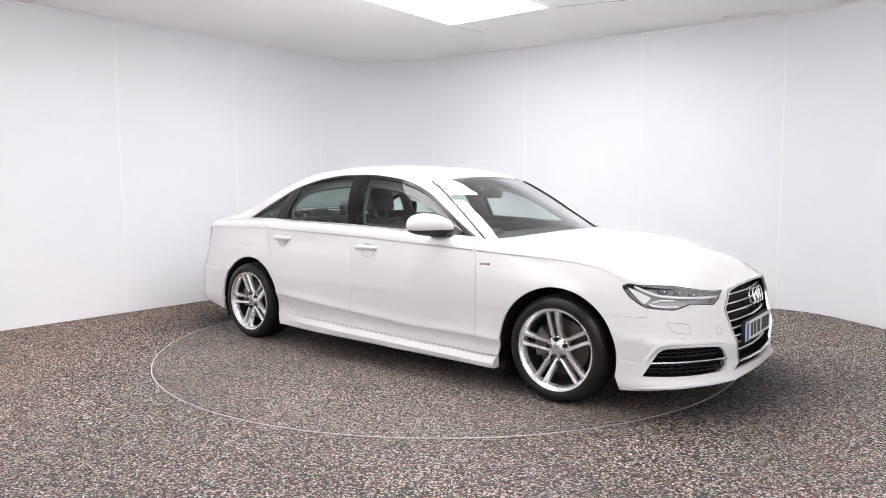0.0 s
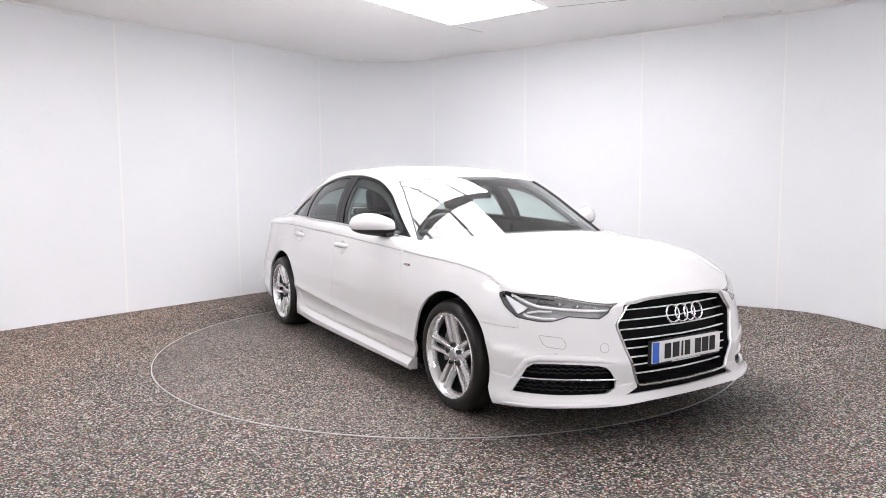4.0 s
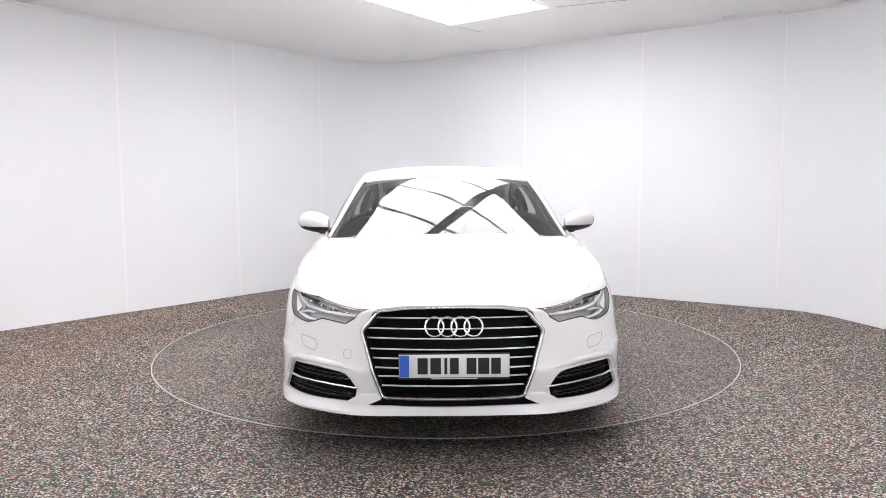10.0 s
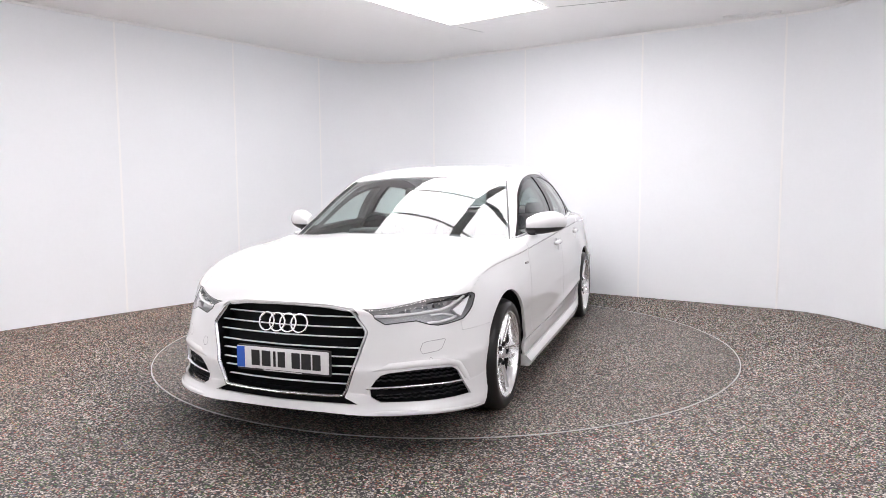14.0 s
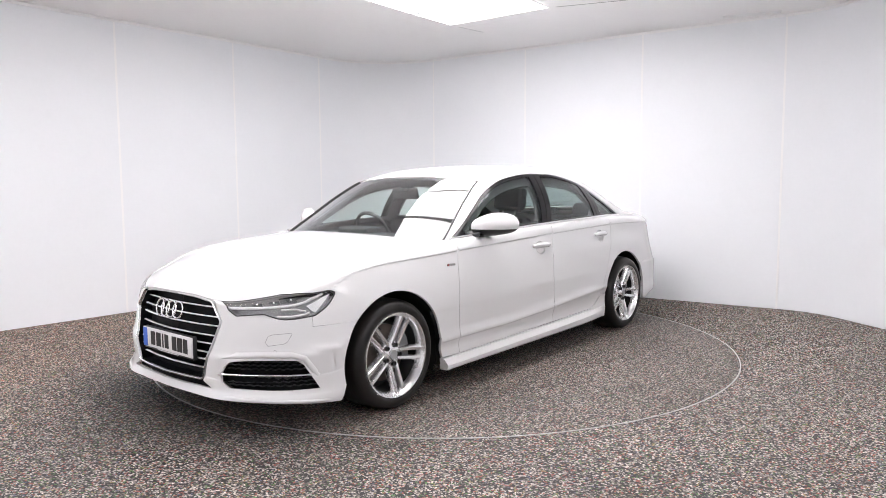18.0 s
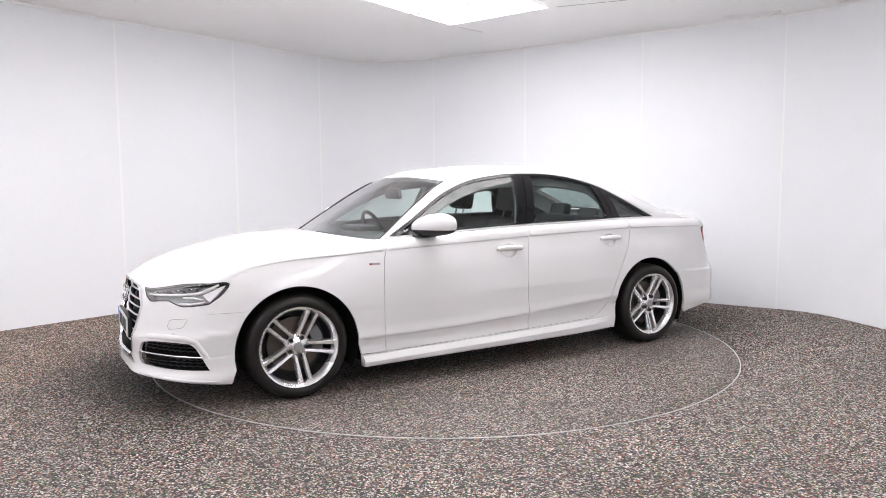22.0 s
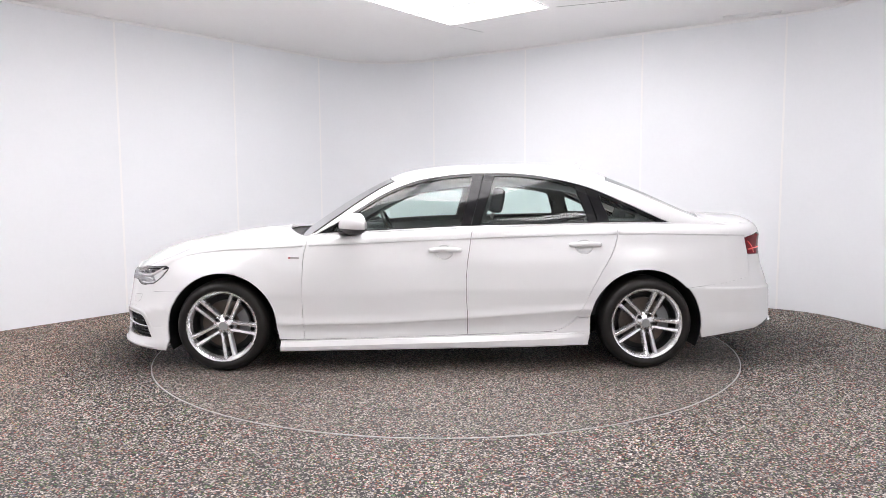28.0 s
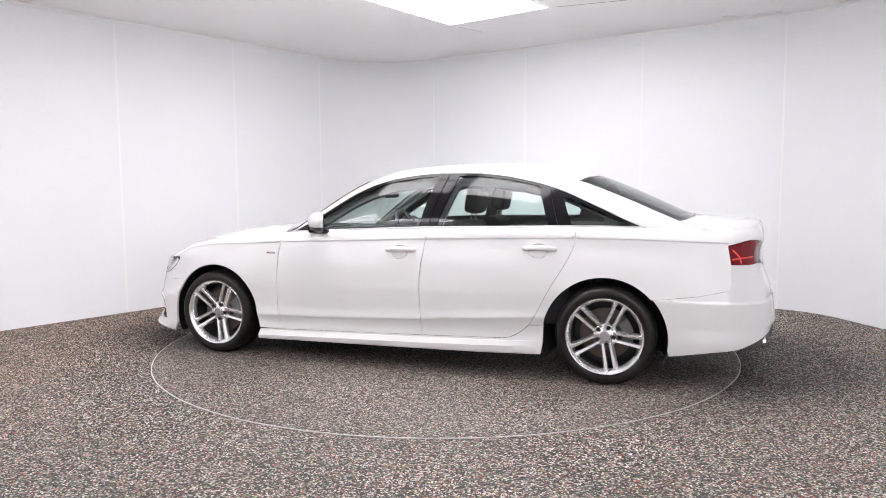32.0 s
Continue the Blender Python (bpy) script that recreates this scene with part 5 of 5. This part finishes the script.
def build_extras(car):
    bm = bmesh.new()
    rows = []
    for f in (0, .25, .5, .75, 1):
        x0, x1, w = -1.035 - .122 * f ** .65, -1.155 - .014 * f, .022 * (1 - f) ** 1.3 + .002
        rows.append([((x0 + x1) / 2 + (x0 - x1) / 2 * math.cos(a), w * math.sin(a), 1.385 + .056 * f) for a in [2 * math.pi * k / 14 for k in range(14)]])
    vs = grid_faces(bm, rows, close=True)
    bm.faces.new(vs[-1])
    part("aerial_fin", bm, PAINT, car, "small white shark-fin aerial")
    for y0, y1 in ((.62, .02), (-.05, -.62)):
        bm = bmesh.new()
        pts = []
        for k in range(9):
            y = y0 + (y1 - y0) * k / 8
            x = 1.022 - .12 * abs(y) ** 1.5 - .012 * k / 8
            P = roof_at(np.array([x]), np.array([y / .77]))[0]
            pts.append((P[0] + .005, y, P[2] + .010))
        tube(bm, pts, .006, 6)
        part("wiper", bm, BLACK, car, "black wiper blade")
    for sg in (1, -1):
        bm = bmesh.new()
        q = [flat_of(s_of_x(.957 + dx), .783 + dz) for dx, dz in ((.036, -.006), (.036, .008), (.012, .008), (-.036, .007), (-.036, -.006))]
        P = side_map(np.array(q)) + np.array([0, .003, 0])
        vs = [bm.verts.new((p[0], p[1] * sg, p[2])) for p in P]
        bm.faces.new(vs)
        r = bmesh.ops.extrude_face_region(bm, geom=bm.faces[:])
        bmesh.ops.translate(bm, verts=[v for v in r["geom"] if isinstance(v, bmesh.types.BMVert)], vec=(0, -.006 * sg, 0))
        badge = part("wing_badge", bm, STEEL, car, "small silver badge with a red tip", smooth=False)
        bm = bmesh.new()
        c = side_map(np.array([flat_of(s_of_x(.957 + .028), .783)]))[0] + np.array([0, .0036, 0])
        prism(bm, [(-.006, -.005), (.008, -.005), (.006, .005), (-.008, .005)], -.002 * sg, lambda u, v, w: (c[0] + u, c[1] * sg + w, c[2] + v))
        part("badge_tip", bm, RED, badge, "red tip", smooth=False)
    # fuel flap on the car's right rear wing
    bm = bmesh.new()
    w = [flat_of(s_of_x(x), z) for x, z in ((-1.60, .80), (-1.585, .785), (-1.50, .785), (-1.415, .785), (-1.40, .80))]
    offset_strip(bm, strew(w), .0022, .0005, side_map, -1)
    part("fuel_flap", bm, SEAMGREY, car, "lower edge of the fuel flap", angle=0)


# ---- underbody, liners and cabin ----
def build_inner(car):
    bm = bmesh.new()
    add_box(bm, (-1.02, -.86, .155), (1.03, .86, .26), .02)
    part("underbody", bm, LINER, car)
    for lo, hi in (((-2.32, -.66, .24), (-1.9, .66, .60)), ((1.88, -.56, .2), (2.16, .56, .56)), ((1.03, -.55, .25), (1.9, .55, .62)), ((-1.92, -.55, .22), (-1.02, .55, .62))):
        part("chassis_box", box(lo, hi, .03), LINER, car)
    for x, cx in ((FX, 1), (RX, -1)):
        for sg in (1, -1):
            bm = bmesh.new()
            rows = []
            for y, dr in ((.884, .003), (.87, .012), (.60, .012), (.52, .0)):
                rows.append([(x + (.385 + dr) * math.cos(radians(a)), y * sg, .305 + (.385 + dr) * math.sin(radians(a))) for a in range(-24, 206, 4)])
            rows.append([(x, .52 * sg, .305)] * len(rows[0]))
            vs = grid_faces(bm, rows)
            bmesh.ops.remove_doubles(bm, verts=bm.verts[:], dist=1e-5)
            part("arch_liner", bm, LINER, car)
    # black shell added just inside the skin, seen only through the shut lines to darken them as shade
    for sg in (1, -1):
        for s0, s1, w0, w1 in ((s_of_x(1.03), s_of_x(-1.02), .2, 9), (s_of_x(-1.0), 5.2, .70, 9), (.78, s_of_x(1.0), .70, 9)):
            n = 40
            rows = []
            for j in range(9):
                row = []
                for i in range(n + 1):
                    s = s0 + (s1 - s0) * i / n
                    a, b = flat_of(s, w0)[1], flat_of(s, w1)[1] - .012
                    row.append((s, a + (b - a) * j / 8))
                P = side_map(np.array(row)) - skin_normal(side_map, np.array(row)) * .022
                rows.append([(p[0], p[1] * sg, p[2]) for p in P])
            bm = bmesh.new()
            grid_faces(bm, rows)
            part("gap_backing", bm, LINER, car, angle=0)
    # cabin
    part("dashboard", box((.42, -.70, .62), (.98, .70, .915), .05, 3), CLOTH, car, "dark dashboard")
    part("instrument_hood", box((.40, -.52, .88), (.62, -.18, .955), .03, 3), CLOTH, car)
    part("centre_console", box((-.4, -.13, .3), (.5, .13, .60), .03), CLOTH, car)
    part("cabin_floor", box((-1.02, -.80, .262), (1.0, .80, .30)), CLOTH, car, smooth=False)
    part("boot_floor", box((-2.0, -.50, .62), (-1.03, .50, .64)), CLOTH, car, smooth=False)
    part("parcel_shelf", box((-2.0, -.62, .86), (-1.45, .62, .90), .01), CLOTH, car)
    part("rear_bulkhead", box((-1.9, -.7, .71), (-1.72, .7, .86), .02), CLOTH, car)
    part("front_bulkhead", box((.9, -.7, .3), (1.03, .7, .86), .02), CLOTH, car)
    for sg in (1, -1):
        for x0, x1 in ((.86, -.22), (-.26, -1.2)):
            bm = bmesh.new()
            rows = []
            for z, dy in ((.32, .07), (.6, .09), (.8, .075), (.93, .06), (.955, .035), (.955, .0)):
                rows.append([(x, (belt_at(np.array([x]))[0, 1] - dy + (.02 if z < .7 else 0)) * sg, z + (belt_z(x) - .97)) for x in np.linspace(x0, x1, 10)])
            grid_faces(bm, rows)
            part("door_card", bm, CLOTH, car, angle=0)
        seat = empty("front_seat")
        seat.parent = car
        seat["label"] = "dark grey front seat with a headrest"
        y = .37 * sg
        part("cushion", box((-.30, y - .25, .38), (.24, y + .25, .54), .06, 3), CLOTH, seat)
        bm = box((-.07, -.245, 0), (.07, .245, .53), .06, 3)
        for v in bm.verts:
            k = v.co.z / .53
            v.co.y *= 1 - .18 * k * k
        bm.transform(pose(-.30, y, .50, 0, -15, 0))
        part("backrest", bm, CLOTH, seat)
        bm = box((-.055, -.135, 0), (.055, .135, .185), .045, 3)
        bm.transform(pose(-.445, y, 1.065, 0, -10, 0))
        head = part("headrest", bm, CLOTH, seat)
        for d in (-.06, .06):
            bm = bmesh.new()
            tube(bm, [(-.425, y + d, 1.01), (-.455, y + d, 1.10)], .007, 6)
            part("headrest_post", bm, STEEL, head)
    bench = empty("rear_bench")
    bench.parent = car
    bench["label"] = "dark grey rear bench with three headrests"
    part("cushion", box((-1.35, -.66, .40), (-.85, .66, .56), .05, 3), CLOTH, bench)
    bm = box((-.08, -.66, 0), (.08, .66, .52), .06, 3)
    bm.transform(pose(-1.36, 0, .50, 0, -24, 0))
    part("backrest", bm, CLOTH, bench)
    for y in (-.42, 0, .42):
        bm = box((-.04, -.12, 0), (.04, .12, .13 if y else .09), .035, 3)
        bm.transform(pose(-1.585, y, .965, 0, -18, 0))
        part("headrest", bm, CLOTH, bench)
    # steering wheel on the car's right
    sw = empty("steering_wheel")
    sw.parent = car
    sw["label"] = "black steering wheel"
    m = pose(.385, -.35, .895, 0, -66, 0)
    bm = bmesh.new()
    tube(bm, [(.178 * math.cos(2 * math.pi * k / 32), .178 * math.sin(2 * math.pi * k / 32), 0) for k in range(32)], .015, 8, closed=True)
    bm.transform(m)
    part("rim", bm, GLOSSBLACK, sw)
    bm = box((-.05, -.06, -.03), (.05, .06, .015), .02)
    add_box(bm, (-.012, -.17, -.01), (.012, .17, .005))
    add_box(bm, (-.17, -.015, -.01), (0, .015, .005))
    bm.transform(m)
    part("boss", bm, CLOTH, sw)
    bm = box((-.014, -.125, -.04), (.014, .125, .04), .013, 3)
    bm.transform(pose(.385, 0, 1.208, 0, 12, 0))
    part("rear_view_mirror", bm, BLACK, car, "black rear-view mirror behind the windscreen")
    part("sensor_box", box((.36, -.05, 1.225), (.46, .05, 1.252), .012), BLACK, car)
    # dark linings of the pillars and rails round the side windows
    edge = belt_run(.78, -1.62, -.03) + top_run(-1.56, .70, -.012, 40)
    f_hole = belt_run(.64, -.20, .028) + [(-.262, win_top(-.262) - .062)] + top_run(-.25, .62, .058)
    r_hole = belt_run(-.345, -1.06, .022) + [(-1.088, 1.125), (-1.07, 1.165), (-1.0, 1.232), (-.9, 1.258), (-.64, 1.29), (-.45, 1.298), (-.43, 1.285)]
    q_hole = [(-1.175, 1.198), (-1.185, 1.045), (-1.43, 1.045), (-1.43, 1.072), (-1.30, 1.14)]
    for sg in (1, -1):
        panel("pillar_lining", LININGDARK, car, green_map, edge, "dark lining round the side windows", holes=[f_hole, r_hole, q_hole], sg=sg, lift=-.05, depth=.02)
    # headlining
    rows = []
    for x in np.linspace(.28, -1.4, 16):
        rows.append([tuple(p - np.array([0, 0, .035])) for p in roof_at(np.full(13, x), np.linspace(-.98, .98, 13))])
    bm = bmesh.new()
    grid_faces(bm, rows)
    part("headlining", bm, LININGGREY, car)


LININGGREY = simple("grey_headlining", (0.25, 0.25, 0.24), 0.9)
LININGDARK = simple("dark_pillar_lining", (0.07, 0.072, 0.074), 0.85)


def build_car():
    car = empty("car", label="white four-door saloon car with silver twin-spoke alloy wheels, on the turntable", category="car")
    build_skin(car)
    build_side_windows(car)
    build_headlamps(car)
    build_grille(car)
    build_tail(car)
    for x in (1.456, -1.456):
        for sg in (1, -1):
            build_wheel(car, x, sg, 43 if sg > 0 else 26 if x > 0 else 36)
    for sg in (1, -1):
        build_mirror(car, sg)
    build_extras(car)
    build_inner(car)
    return car


car = build_car()


# ---- movement: the turntable turns the car steadily ----
TURN = [(0, -38.4), (1, -43.45), (2, -48.47), (3, -53.46), (6, -68.61), (9, -84.1), (12, -99.62), (14, -109.92), (17, -125.15), (19, -135.13), (21, -145.15), (23, -155.11), (25, -165.01), (28, -179.69), (30, -189.46), (32, -199.2)]
OFFSET = Vector((-0.078, -0.006))


def motions():
    rows, disc = [], []
    for t, a in TURN:
        c = Matrix.Rotation(radians(a), 2) @ OFFSET
        rows.append((t, pose(-c.x, -c.y, 0.0, 0, 0, a)))
        disc.append((t, pose(0, 0, 0, 0, 0, a)))
    walk(car, rows)
    walk(turntable, disc)


motions()
